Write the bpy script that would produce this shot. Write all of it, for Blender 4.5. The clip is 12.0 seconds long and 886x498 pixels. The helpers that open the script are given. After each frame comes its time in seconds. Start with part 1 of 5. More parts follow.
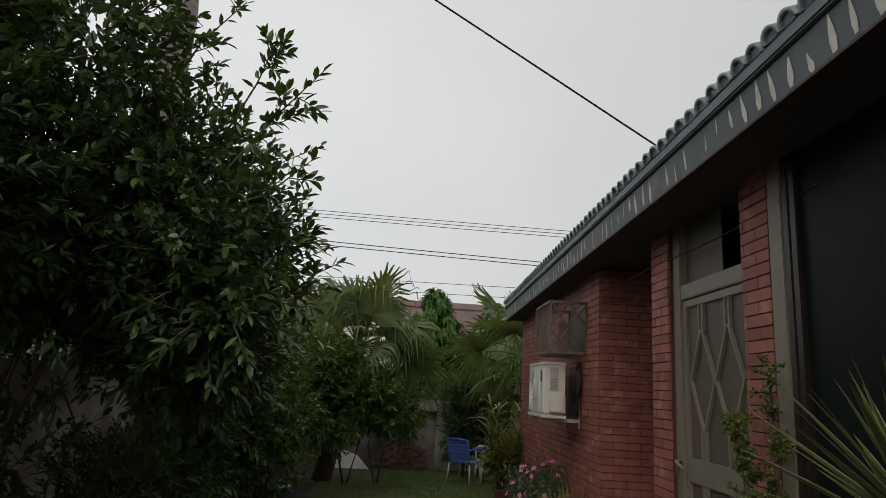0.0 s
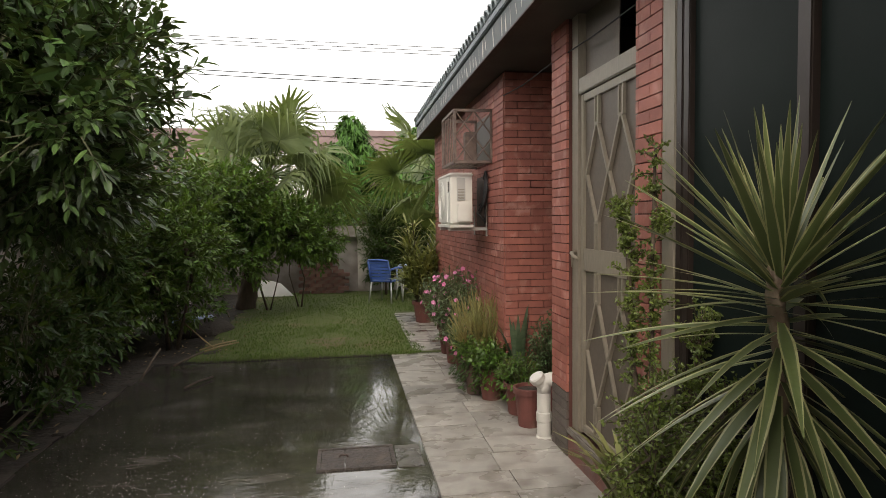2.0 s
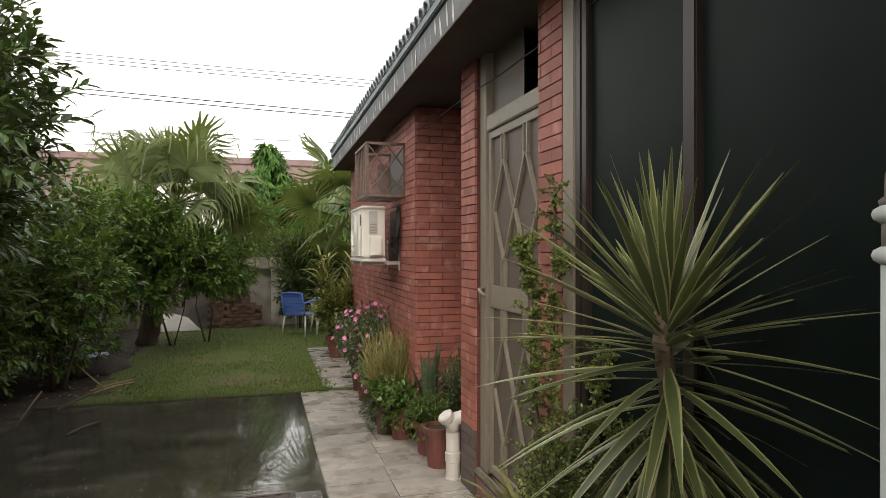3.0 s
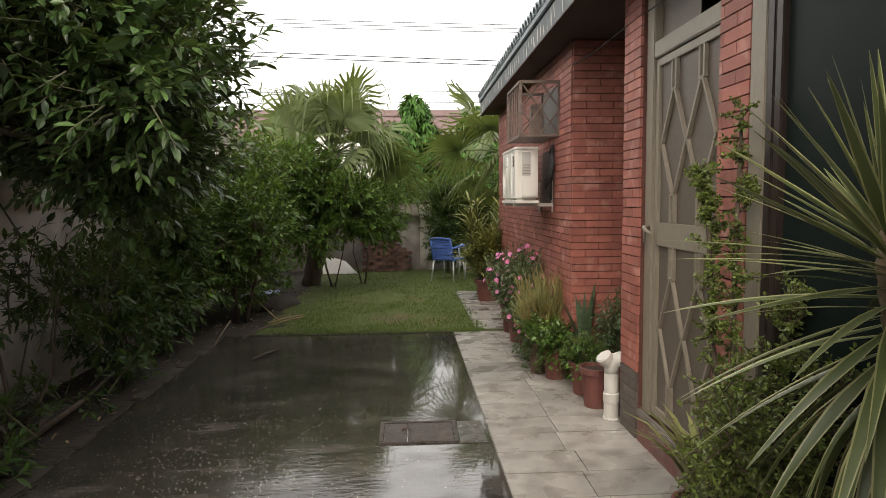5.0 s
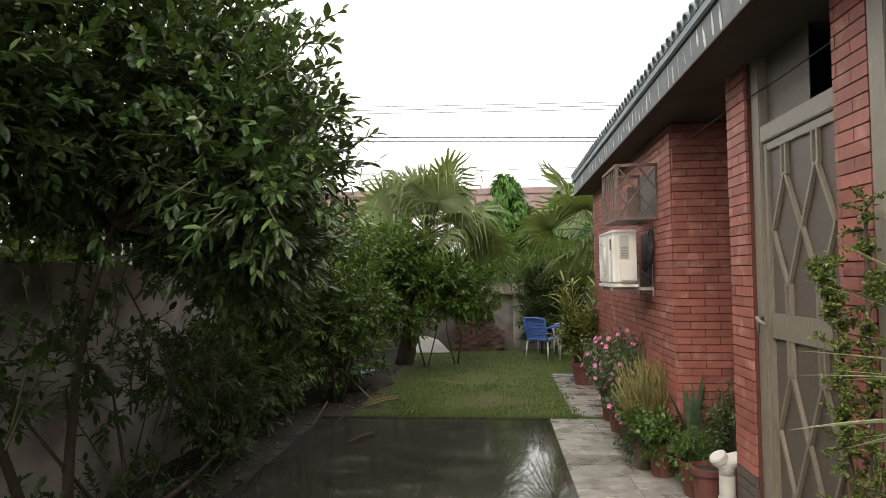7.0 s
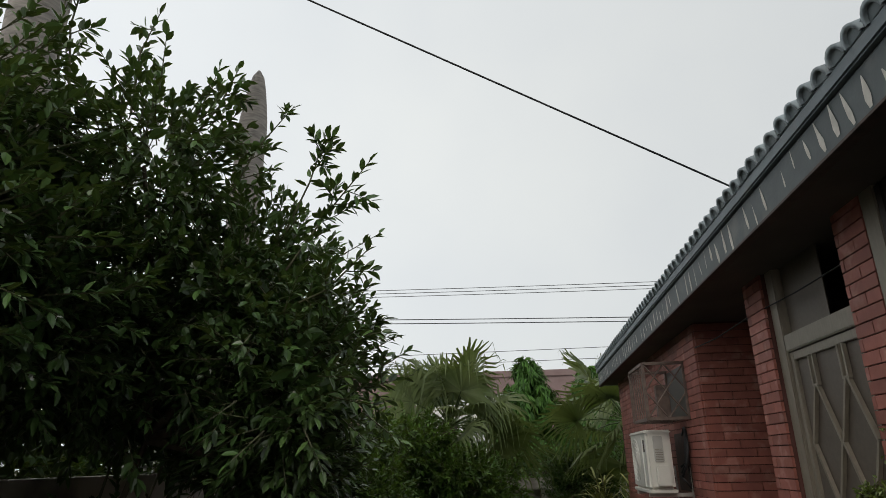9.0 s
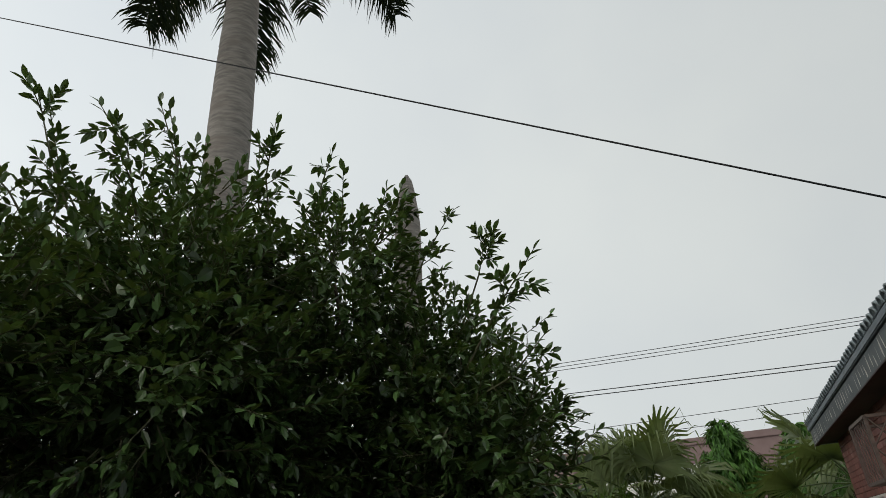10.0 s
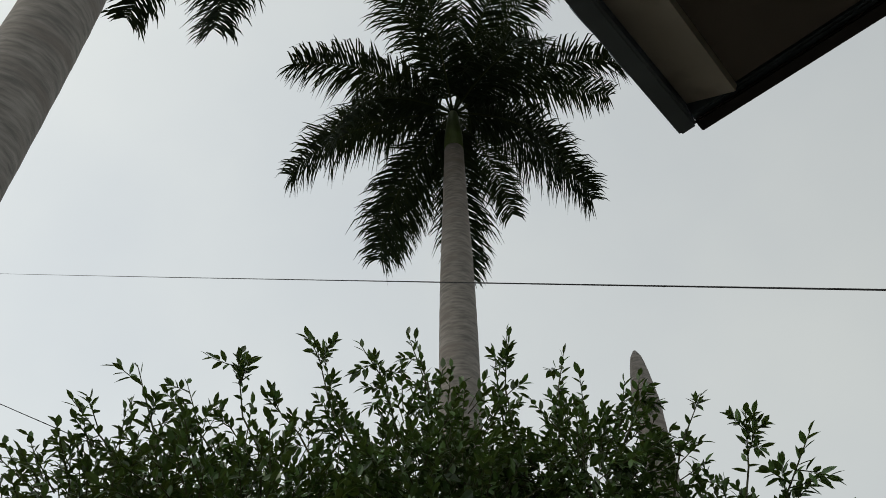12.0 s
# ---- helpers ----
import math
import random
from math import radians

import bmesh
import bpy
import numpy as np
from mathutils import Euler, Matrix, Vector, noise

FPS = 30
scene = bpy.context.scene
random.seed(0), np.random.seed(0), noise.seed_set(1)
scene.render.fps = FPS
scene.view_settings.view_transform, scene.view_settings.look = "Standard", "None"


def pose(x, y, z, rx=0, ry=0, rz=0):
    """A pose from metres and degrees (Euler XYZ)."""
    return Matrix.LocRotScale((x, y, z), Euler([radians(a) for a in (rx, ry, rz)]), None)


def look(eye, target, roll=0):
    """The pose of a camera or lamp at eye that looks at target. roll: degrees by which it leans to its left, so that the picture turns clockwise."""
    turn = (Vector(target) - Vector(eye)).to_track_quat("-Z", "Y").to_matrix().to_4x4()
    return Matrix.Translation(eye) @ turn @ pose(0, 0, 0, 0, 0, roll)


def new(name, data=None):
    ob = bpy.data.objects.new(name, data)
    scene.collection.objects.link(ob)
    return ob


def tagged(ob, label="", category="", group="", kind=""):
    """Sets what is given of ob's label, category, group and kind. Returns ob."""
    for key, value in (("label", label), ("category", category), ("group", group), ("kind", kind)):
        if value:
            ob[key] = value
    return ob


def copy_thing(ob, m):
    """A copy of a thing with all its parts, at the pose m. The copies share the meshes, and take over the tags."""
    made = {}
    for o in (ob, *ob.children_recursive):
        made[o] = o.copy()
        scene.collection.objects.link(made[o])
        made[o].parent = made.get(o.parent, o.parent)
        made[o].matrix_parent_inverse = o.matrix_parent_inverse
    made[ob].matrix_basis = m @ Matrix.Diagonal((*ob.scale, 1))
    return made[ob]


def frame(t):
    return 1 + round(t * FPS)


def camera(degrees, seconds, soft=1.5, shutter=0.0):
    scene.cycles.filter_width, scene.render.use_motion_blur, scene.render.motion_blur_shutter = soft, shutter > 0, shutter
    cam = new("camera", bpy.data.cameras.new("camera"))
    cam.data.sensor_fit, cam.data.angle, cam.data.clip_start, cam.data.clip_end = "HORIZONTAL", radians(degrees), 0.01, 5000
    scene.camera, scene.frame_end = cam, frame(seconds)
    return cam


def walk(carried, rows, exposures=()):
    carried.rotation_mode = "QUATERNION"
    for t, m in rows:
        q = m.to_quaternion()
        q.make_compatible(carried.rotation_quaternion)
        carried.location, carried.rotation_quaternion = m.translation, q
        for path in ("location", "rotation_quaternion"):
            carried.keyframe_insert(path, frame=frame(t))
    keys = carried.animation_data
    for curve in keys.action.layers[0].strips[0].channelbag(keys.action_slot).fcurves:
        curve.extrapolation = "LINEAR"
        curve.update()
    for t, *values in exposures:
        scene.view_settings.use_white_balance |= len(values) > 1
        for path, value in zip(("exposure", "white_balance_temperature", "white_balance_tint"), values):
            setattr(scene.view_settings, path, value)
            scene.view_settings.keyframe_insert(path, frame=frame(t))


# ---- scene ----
cam = camera(70.7, 12.0, soft=0.5)
PATH = [
    (0, (-0.17, 0.82, 1.679), (-0.115, 2.772, 2.112), 3.5),
    (0.5, (-0.179, 0.821, 1.605), (-0.187, 2.817, 1.731), 1.7),
    (1, (-0.108, 0.902, 1.567), (0.016, 2.898, 1.54), 1.3),
    (1.5, (-0.044, 0.96, 1.559), (0.22, 2.941, 1.482), 0.4),
    (2, (0.023, 0.989, 1.556), (0.335, 2.962, 1.457), -0.6),
    (2.5, (0.102, 1.007, 1.566), (0.563, 2.952, 1.51), -0.2),
    (2.7, (0.134, 1.027, 1.579), (0.689, 2.948, 1.577), 0.0),
    (4.3, (0.109, 1.083, 1.588), (0.581, 3.027, 1.578), -0.3),
    (4.5, (0.078, 1.072, 1.571), (0.442, 3.037, 1.513), -0.6),
    (5, (0.016, 1.074, 1.503), (0.131, 3.065, 1.346), -0.5),
    (5.5, (-0.027, 1.095, 1.489), (-0.012, 3.089, 1.329), -0.8),
    (6, (-0.048, 1.087, 1.492), (-0.113, 3.08, 1.339), -0.8),
    (6.5, (-0.049, 1.072, 1.537), (-0.221, 3.064, 1.502), -0.9),
    (7, (-0.019, 1.071, 1.59), (-0.191, 3.062, 1.674), -0.7),
    (7.2, (-0.016, 1.08, 1.62), (-0.148, 3.071, 1.766), -1.2),
    (8.8, (-0.076, 0.954, 1.752), (-0.255, 2.857, 2.342), -0.9),
    (9, (-0.076, 0.936, 1.76), (-0.284, 2.819, 2.401), -1.1),
    (9.5, (-0.065, 0.866, 1.742), (-0.444, 2.671, 2.515), -2.0),
    (10, (-0.123, 0.769, 1.761), (-0.766, 2.444, 2.645), -4.2),
    (10.5, (-0.076, 0.71, 1.816), (-0.908, 2.178, 2.89), -5.3),
    (11, (-0.078, 0.604, 1.798), (-0.91, 1.89, 3.083), -3.6),
    (11.5, (-0.087, 0.615, 1.835), (-1.059, 1.74, 3.173), -1.4),
    (12, (-0.077, 0.586, 1.801), (-1.088, 1.625, 3.179), -0.3),
]
EXPOSURE = [(0.0, 0.15, 6800, 11), (0.5, 1.12, 7050, 12), (1.0, 1.65, 7200, 13), (1.5, 1.48, 7200, 13), (2.5, 1.62, 7200, 13), (4.5, 1.36, 7200, 13), (5.0, 1.7, 7200, 13), (5.5, 1.72, 7200, 13),
            (6.5, 1.78, 7100, 13), (7.2, 1.62, 7000, 12), (8.8, 0.36, 6700, 9), (9.5, 0.24, 6650, 7), (10.5, -0.02, 6650, 6), (12.0, -0.14, 6650, 6)]
walk(cam, [(t, look(eye, target, roll)) for t, eye, target, roll in PATH], EXPOSURE)

# ---- world, sun ----
world = bpy.data.worlds.new("overcast")
scene.world = world
world.use_nodes = True
_n, _l = world.node_tree.nodes, world.node_tree.links
_bg = _n["Background"]
_sky = _n.new("ShaderNodeTexSky")
_sky.sky_type, _sky.sun_disc = "NISHITA", False
_sky.sun_elevation, _sky.sun_rotation = radians(48), radians(200)
_sky.air_density, _sky.dust_density, _sky.ozone_density = 1.0, 6.0, 1.0
_cl = _n.new("ShaderNodeTexNoise")
_cl.inputs["Scale"].default_value, _cl.inputs["Detail"].default_value = 1.6, 5.0
_rmp = _n.new("ShaderNodeValToRGB")
_rmp.color_ramp.elements[0].position, _rmp.color_ramp.elements[0].color = 0.32, (7.3, 7.7, 8.2, 1)
_rmp.color_ramp.elements[1].position, _rmp.color_ramp.elements[1].color = 0.7, (8.6, 8.9, 9.0, 1)
_mx = _n.new("ShaderNodeMix")
_mx.data_type = "RGBA"
_mx.inputs[0].default_value = 0.85
_l.new(_cl.outputs["Fac"], _rmp.inputs[0])
_l.new(_sky.outputs[0], _mx.inputs[6])
_l.new(_rmp.outputs[0], _mx.inputs[7])
_tc = _n.new("ShaderNodeTexCoord")
_dot = _n.new("ShaderNodeVectorMath")
_dot.operation = "DOT_PRODUCT"
_dot.inputs[1].default_value = (-0.80, -0.35, -0.10)
_gr = _n.new("ShaderNodeMapRange")
_gr.inputs[1].default_value, _gr.inputs[2].default_value, _gr.inputs[3].default_value, _gr.inputs[4].default_value = -0.7, 0.6, 0.72, 1.13
_sc = _n.new("ShaderNodeVectorMath")
_sc.operation = "SCALE"
_l.new(_tc.outputs["Generated"], _dot.inputs[0])
_l.new(_dot.outputs["Value"], _gr.inputs[0])
_l.new(_mx.outputs[2], _sc.inputs[0])
_l.new(_gr.outputs[0], _sc.inputs["Scale"])
_l.new(_sc.outputs[0], _bg.inputs[0])
_bg.inputs[1].default_value = 0.1
_sun = bpy.data.lights.new("sun", "SUN")
_sun.energy, _sun.angle, _sun.color = 0.7, radians(25), (1.0, 0.97, 0.92)
new("sun", _sun).matrix_world = look((-4, -9, 14), (0, 4, 0))

# ---- materials ----


def mk(name, a, b=None, rough=0.6, scale=6.0, bump=0.15, bscale=60.0, metal=0.0, spec=0.5, c=None, cscale=1.2, camt=0.5,
       rvar=0.0, obj=0.0, isl=0.0, trans=0.0, stretch=(1, 1, 1), bdist=0.004, coat=0.0, world=False):
    """A surface with grain from a to b, large stains of colour c, relief, and variation by object or by island."""
    m = bpy.data.materials.new(name)
    m.use_nodes = True
    nt = m.node_tree
    N, L = nt.nodes, nt.links
    p = N["Principled BSDF"]
    tc = N.new("ShaderNodeTexCoord")
    mp = N.new("ShaderNodeMapping")
    mp.inputs["Scale"].default_value = stretch
    L.new(N.new("ShaderNodeNewGeometry").outputs["Position"] if world else tc.outputs["Object"], mp.inputs[0])
    b = b or tuple(0.75 * q for q in a)

    def nz(s, d=4.0):
        q = N.new("ShaderNodeTexNoise")
        q.inputs["Scale"].default_value, q.inputs["Detail"].default_value = s, d
        L.new(mp.outputs[0], q.inputs["Vector"])
        return q.outputs["Fac"]

    def mix(f, x, y, kind="MIX"):
        q = N.new("ShaderNodeMix")
        q.data_type, q.blend_type = "RGBA", kind
        for i, v in ((0, f), (6, x), (7, y)):
            if hasattr(v, "links"):
                L.new(v, q.inputs[i])
            else:
                q.inputs[i].default_value = v if i == 0 else (*v, 1)
        return q.outputs[2]

    def ramp(f, lo, hi):
        q = N.new("ShaderNodeMapRange")
        q.inputs[1].default_value, q.inputs[2].default_value = lo, hi
        L.new(f, q.inputs[0])
        return q.outputs[0]

    col = mix(ramp(nz(scale), 0.3, 0.7), a, b)
    if c:
        f = ramp(nz(cscale, 6.0), 0.65 - camt * 0.35, 0.72)
        col = mix(f, col, c)
    for amount, node, out in ((obj, "ShaderNodeObjectInfo", "Random"), (isl, "ShaderNodeNewGeometry", "Random Per Island")):
        if amount:
            q = N.new(node)
            h = N.new("ShaderNodeHueSaturation")
            r = N.new("ShaderNodeMapRange")
            r.inputs[3].default_value, r.inputs[4].default_value = 1 - amount, 1 + amount
            L.new(q.outputs[out], r.inputs[0])
            L.new(r.outputs[0], h.inputs["Value"])
            L.new(col, h.inputs["Color"])
            col = h.outputs[0]
    L.new(col, p.inputs["Base Color"])
    p.inputs["Metallic"].default_value, p.inputs["Specular IOR Level"].default_value = metal, spec
    p.inputs["Coat Weight"].default_value = coat
    if rvar:
        q = N.new("ShaderNodeMapRange")
        q.inputs[1].default_value, q.inputs[2].default_value = 0.35, 0.65
        q.inputs[3].default_value, q.inputs[4].default_value = max(0.03, rough - rvar), min(1, rough + rvar)
        L.new(nz(scale * 0.4), q.inputs[0])
        L.new(q.outputs[0], p.inputs["Roughness"])
    else:
        p.inputs["Roughness"].default_value = rough
    if bump:
        bp = N.new("ShaderNodeBump")
        bp.inputs["Strength"].default_value, bp.inputs["Distance"].default_value = bump, bdist
        L.new(nz(bscale), bp.inputs["Height"])
        L.new(bp.outputs[0], p.inputs["Normal"])
    if trans:
        t = N.new("ShaderNodeBsdfTranslucent")
        L.new(mix(0.5, col, (0.25, 0.32, 0.03)), t.inputs[0])
        ms = N.new("ShaderNodeMixShader")
        ms.inputs[0].default_value = trans
        L.new(p.outputs[0], ms.inputs[1])
        L.new(t.outputs[0], ms.inputs[2])
        L.new(ms.outputs[0], N["Material Output"].inputs[0])
    return m


BRICK = mk("red brick", (0.31, 0.105, 0.078), (0.235, 0.080, 0.060), rough=0.62, scale=9, bump=0.3, obj=0.2, isl=0.2, c=(0.40, 0.20, 0.165), cscale=7, camt=0.25, world=True)
MORTAR = mk("dark red mortar", (0.12, 0.045, 0.035), rough=0.9, bump=0.5)
PLASTER = mk("weathered plaster", (0.54, 0.50, 0.45), (0.42, 0.39, 0.355), rough=0.85, scale=3, bump=0.4, bscale=30, c=(0.15, 0.125, 0.105), cscale=1.5, camt=0.5)
OLDPLASTER = mk("peeling plaster", (0.36, 0.34, 0.31), (0.26, 0.24, 0.22), rough=0.9, scale=4, bump=0.6, bscale=20, c=(0.13, 0.10, 0.09), cscale=1.7, camt=0.6)
CONCRETE = mk("wet concrete", (0.046, 0.041, 0.033), (0.025, 0.023, 0.019), rough=0.2, rvar=0.17, scale=5, bump=0.4, bscale=11, bdist=0.004, c=(0.085, 0.077, 0.066), cscale=1.8, camt=0.4, stretch=(1, 2.6, 1), spec=0.38)
SLAB = mk("stone paving slab", (0.335, 0.318, 0.288), (0.25, 0.235, 0.212), rough=0.32, rvar=0.2, scale=9, bump=0.3, bscale=30, obj=0.3, c=(0.15, 0.133, 0.115), cscale=5, camt=0.52, stretch=(1, 1.2, 1), world=True)
def puddled(m):
    """Standing water: a smooth rippled film towards the path, damp and rough towards the bed, with a ragged border."""
    N, L = m.node_tree.nodes, m.node_tree.links
    p = N["Principled BSDF"]
    g = N.new("ShaderNodeNewGeometry")
    mp = N.new("ShaderNodeMapping")
    mp.inputs["Location"].default_value, mp.inputs["Scale"].default_value = (0.35, 0.15, 0), (0.7, 0.9, 1)
    q = N.new("ShaderNodeTexNoise")
    q.inputs["Scale"].default_value, q.inputs["Detail"].default_value = 2.4, 9.0
    sp = N.new("ShaderNodeSeparateXYZ")
    fall = N.new("ShaderNodeMapRange")
    fall.inputs[1].default_value, fall.inputs[2].default_value, fall.inputs[3].default_value, fall.inputs[4].default_value = -1.0, 0.1, 0.12, -0.04
    ad = N.new("ShaderNodeMath")
    r = N.new("ShaderNodeMapRange")
    r.inputs[1].default_value, r.inputs[2].default_value, r.inputs[3].default_value, r.inputs[4].default_value = 0.44, 0.60, 0.025, 0.10
    L.new(g.outputs["Position"], mp.inputs[0])
    L.new(g.outputs["Position"], sp.inputs[0])
    L.new(sp.outputs[0], fall.inputs[0])
    L.new(mp.outputs[0], q.inputs["Vector"])
    L.new(q.outputs["Fac"], ad.inputs[0])
    L.new(fall.outputs[0], ad.inputs[1])
    L.new(ad.outputs[0], r.inputs[0])
    L.new(r.outputs[0], p.inputs["Roughness"])
    film = N.new("ShaderNodeMapRange")
    film.inputs[1].default_value, film.inputs[2].default_value, film.inputs[3].default_value, film.inputs[4].default_value = 0.42, 0.58, 0.85, 0.0
    L.new(ad.outputs[0], film.inputs[0])
    L.new(film.outputs[0], p.inputs["Coat Weight"])
    p.inputs["Coat Roughness"].default_value = 0.035
    return m


puddled(CONCRETE)
JOINT = mk("wet joint mortar", (0.15, 0.14, 0.125), rough=0.6)
SOIL = mk("damp soil", (0.036, 0.027, 0.019), (0.020, 0.015, 0.011), rough=0.85, scale=8, bump=0.9, bscale=22, bdist=0.02)
LAWN = mk("lawn ground", (0.05, 0.075, 0.012), (0.075, 0.09, 0.02), rough=0.9, scale=9, bump=0.7, bscale=90, c=(0.13, 0.095, 0.05), cscale=0.9, camt=0.2)
GRASS = mk("grass blades", (0.036, 0.094, 0.008), (0.075, 0.125, 0.016), rough=0.5, isl=0.35, bump=0, trans=0.25)
EARTH = mk("dry ground", (0.16, 0.13, 0.09), rough=0.95, bump=0.5)
TIMBER = mk("greyish taupe painted timber", (0.255, 0.22, 0.17), (0.21, 0.182, 0.14), rough=0.5, scale=14, bump=0.15, stretch=(4, 4, 1))
MESHY = mk("brown insect screen", (0.125, 0.10, 0.077), (0.105, 0.085, 0.066), rough=0.55, scale=40, bump=0.3, bscale=400, bdist=0.001)
DARKGLASS = mk("dark tinted screen", (0.012, 0.0175, 0.0155), (0.009, 0.0135, 0.012), rough=0.42, scale=3, bump=0.05, spec=0.07)
DARKWOOD = mk("dark brown frame", (0.030, 0.020, 0.016), rough=0.45, bump=0.1)
INSIDE = mk("dim interior", (0.12, 0.10, 0.08), rough=0.9)
FASCIA = mk("blue-grey painted fascia", (0.15, 0.185, 0.20), (0.11, 0.135, 0.148), rough=0.55, scale=7, bump=0.2, c=(0.16, 0.17, 0.165), cscale=4, camt=0.25)
BOARD = mk("dark grey-green weathered board", (0.085, 0.102, 0.104), (0.062, 0.075, 0.078), rough=0.6, scale=7, bump=0.25, c=(0.12, 0.125, 0.12), cscale=5, camt=0.25)
CHIPPED = mk("bare chipped plaster", (0.62, 0.60, 0.54), (0.45, 0.43, 0.39), rough=0.8, scale=20)
TILE = mk("grey-blue roof tile", (0.29, 0.34, 0.36), (0.19, 0.225, 0.24), rough=0.5, scale=12, bump=0.4, obj=0.2, isl=0.2, c=(0.26, 0.28, 0.28), cscale=6, camt=0.3, world=True)
SOFFIT = mk("dark brown soffit", (0.09, 0.074, 0.062), (0.06, 0.05, 0.043), rough=0.8, scale=3, bump=0.2)
PORCHSOFFIT = mk("brownish porch soffit", (0.34, 0.28, 0.225), (0.25, 0.21, 0.17), rough=0.75, scale=2.5, bump=0.2)
BEIGE = mk("beige painted soffit strip", (0.74, 0.67, 0.55), (0.62, 0.56, 0.46), rough=0.7, scale=6, c=(0.22, 0.18, 0.14), cscale=5, camt=0.3)
WHITEPVC = mk("off-white pvc", (0.58, 0.56, 0.51), (0.46, 0.445, 0.41), rough=0.35, scale=5, bump=0.05)
ACWHITE = mk("off-white enamel", (0.72, 0.70, 0.64), (0.64, 0.62, 0.56), rough=0.4, scale=3, bump=0.03)
RUST = mk("rusty dark iron", (0.085, 0.055, 0.045), (0.05, 0.035, 0.03), rough=0.75, scale=20, bump=0.3)
STEEL = mk("pale painted steel", (0.46, 0.44, 0.41), (0.36, 0.34, 0.31), rough=0.5, scale=12, bump=0.1)
TERRA = mk("terracotta pot", (0.155, 0.050, 0.040), (0.095, 0.035, 0.029), rough=0.65, scale=7, bump=0.3, obj=0.2, c=(0.20, 0.11, 0.08), cscale=5, camt=0.3)
BARK = mk("brown bark", (0.11, 0.08, 0.055), (0.06, 0.045, 0.033), rough=0.9, scale=14, bump=0.9, bscale=40, bdist=0.01, stretch=(1, 1, 0.3))
TWIG = mk("green twig", (0.09, 0.10, 0.04), (0.07, 0.06, 0.035), rough=0.7, scale=20, bump=0.2)
PALMTRUNK = mk("ringed palm bark", (0.33, 0.30, 0.27), (0.16, 0.148, 0.135), rough=0.85, scale=5, bump=0.8, bscale=30, stretch=(1, 1, 5), c=(0.20, 0.17, 0.15), cscale=1.0, camt=0.35)
SHAFT = mk("green crownshaft", (0.085, 0.13, 0.03), (0.06, 0.09, 0.02), rough=0.5, scale=5, stretch=(3, 3, 1))
# stalk colour far below green: the backlit silhouette is put into it
STALK = mk("silhouette-dark frond stalk", (0.035, 0.05, 0.018), (0.025, 0.036, 0.014), rough=0.8, spec=0.1, scale=5, bump=0)
LEAF = mk("citrus leaf", (0.042, 0.088, 0.025), (0.075, 0.130, 0.036), rough=0.34, scale=2, bump=0, isl=0.55, trans=0.12)
LEAF2 = mk("light green leaf", (0.045, 0.102, 0.017), (0.095, 0.172, 0.030), spec=0.45, rough=0.36, scale=2, bump=0, isl=0.55, trans=0.25)
LEAF3 = mk("dark shrub leaf", (0.022, 0.055, 0.016), (0.04, 0.08, 0.02), spec=0.25, rough=0.5, scale=2, bump=0, isl=0.4, trans=0.25)
PALMLEAF = mk("fan palm leaf", (0.080, 0.120, 0.040), (0.180, 0.215, 0.095), spec=0.4, rough=0.45, scale=2, bump=0, isl=0.35, trans=0.25)
# near-black base carries the leaflets' shade against bright sky
FROND = mk("silhouette-dark palm leaflet", (0.012, 0.021, 0.015), (0.020, 0.033, 0.020), spec=0.06, rough=0.8, scale=2, bump=0, isl=0.3, trans=0.04)
STRAW = mk("dry leaf", (0.26, 0.19, 0.10), (0.19, 0.135, 0.07), rough=0.8, scale=5, isl=0.2)
PETAL = mk("pink petal", (0.66, 0.14, 0.33), (0.74, 0.28, 0.50), rough=0.6, scale=5, bump=0, isl=0.2, trans=0.2)
WHITEPETAL = mk("white blossom", (0.58, 0.58, 0.53), rough=0.6, bump=0)
BLUE = mk("blue plastic", (0.065, 0.135, 0.40), (0.055, 0.115, 0.35), rough=0.38, scale=4, bump=0.03)
CLOTH = mk("pale blue table top", (0.42, 0.52, 0.72), (0.32, 0.42, 0.65), rough=0.5, scale=5)
CHROME = mk("pale metal leg", (0.55, 0.56, 0.56), rough=0.35, metal=0.6, bump=0)
WHITESTONE = mk("white marble slab", (0.66, 0.64, 0.60), (0.56, 0.545, 0.51), rough=0.5, scale=4)
PAINTWHITE = mk("white painted column", (0.62, 0.64, 0.62), (0.52, 0.54, 0.52), rough=0.6, scale=4, c=(0.38, 0.37, 0.34), cscale=3, camt=0.3)
TAUPE = mk("taupe painted band", (0.20, 0.17, 0.14), rough=0.6)
CABLE = mk("black cable", (0.012, 0.012, 0.013), rough=0.6, bump=0)
FARBRICK = mk("faded pink brick", (0.238, 0.169, 0.164), (0.194, 0.133, 0.128), rough=0.85, scale=2.5, bump=0.3)
FARWHITE = mk("whitewashed wall", (0.78, 0.77, 0.74), (0.70, 0.69, 0.66), rough=0.8, scale=1.5)
KERB = mk("mossy dark brick", (0.05, 0.035, 0.028), (0.03, 0.026, 0.018), rough=0.8, bump=0.6)
IRON = mk("dark iron cover", (0.075, 0.060, 0.052), (0.035, 0.029, 0.026), rough=0.6, scale=22, bump=1.0, bscale=38, bdist=0.02, c=(0.10, 0.075, 0.06), cscale=9, camt=0.4)

# ---- building helpers ----


def part(name, bm, material, parent=None, label="", smooth=False):
    """Links a bmesh as one mesh object, under parent if one is given."""
    me = bpy.data.meshes.new(name)
    bm.to_mesh(me)
    bm.free()
    return mpart(name, me, material, parent, label, smooth)


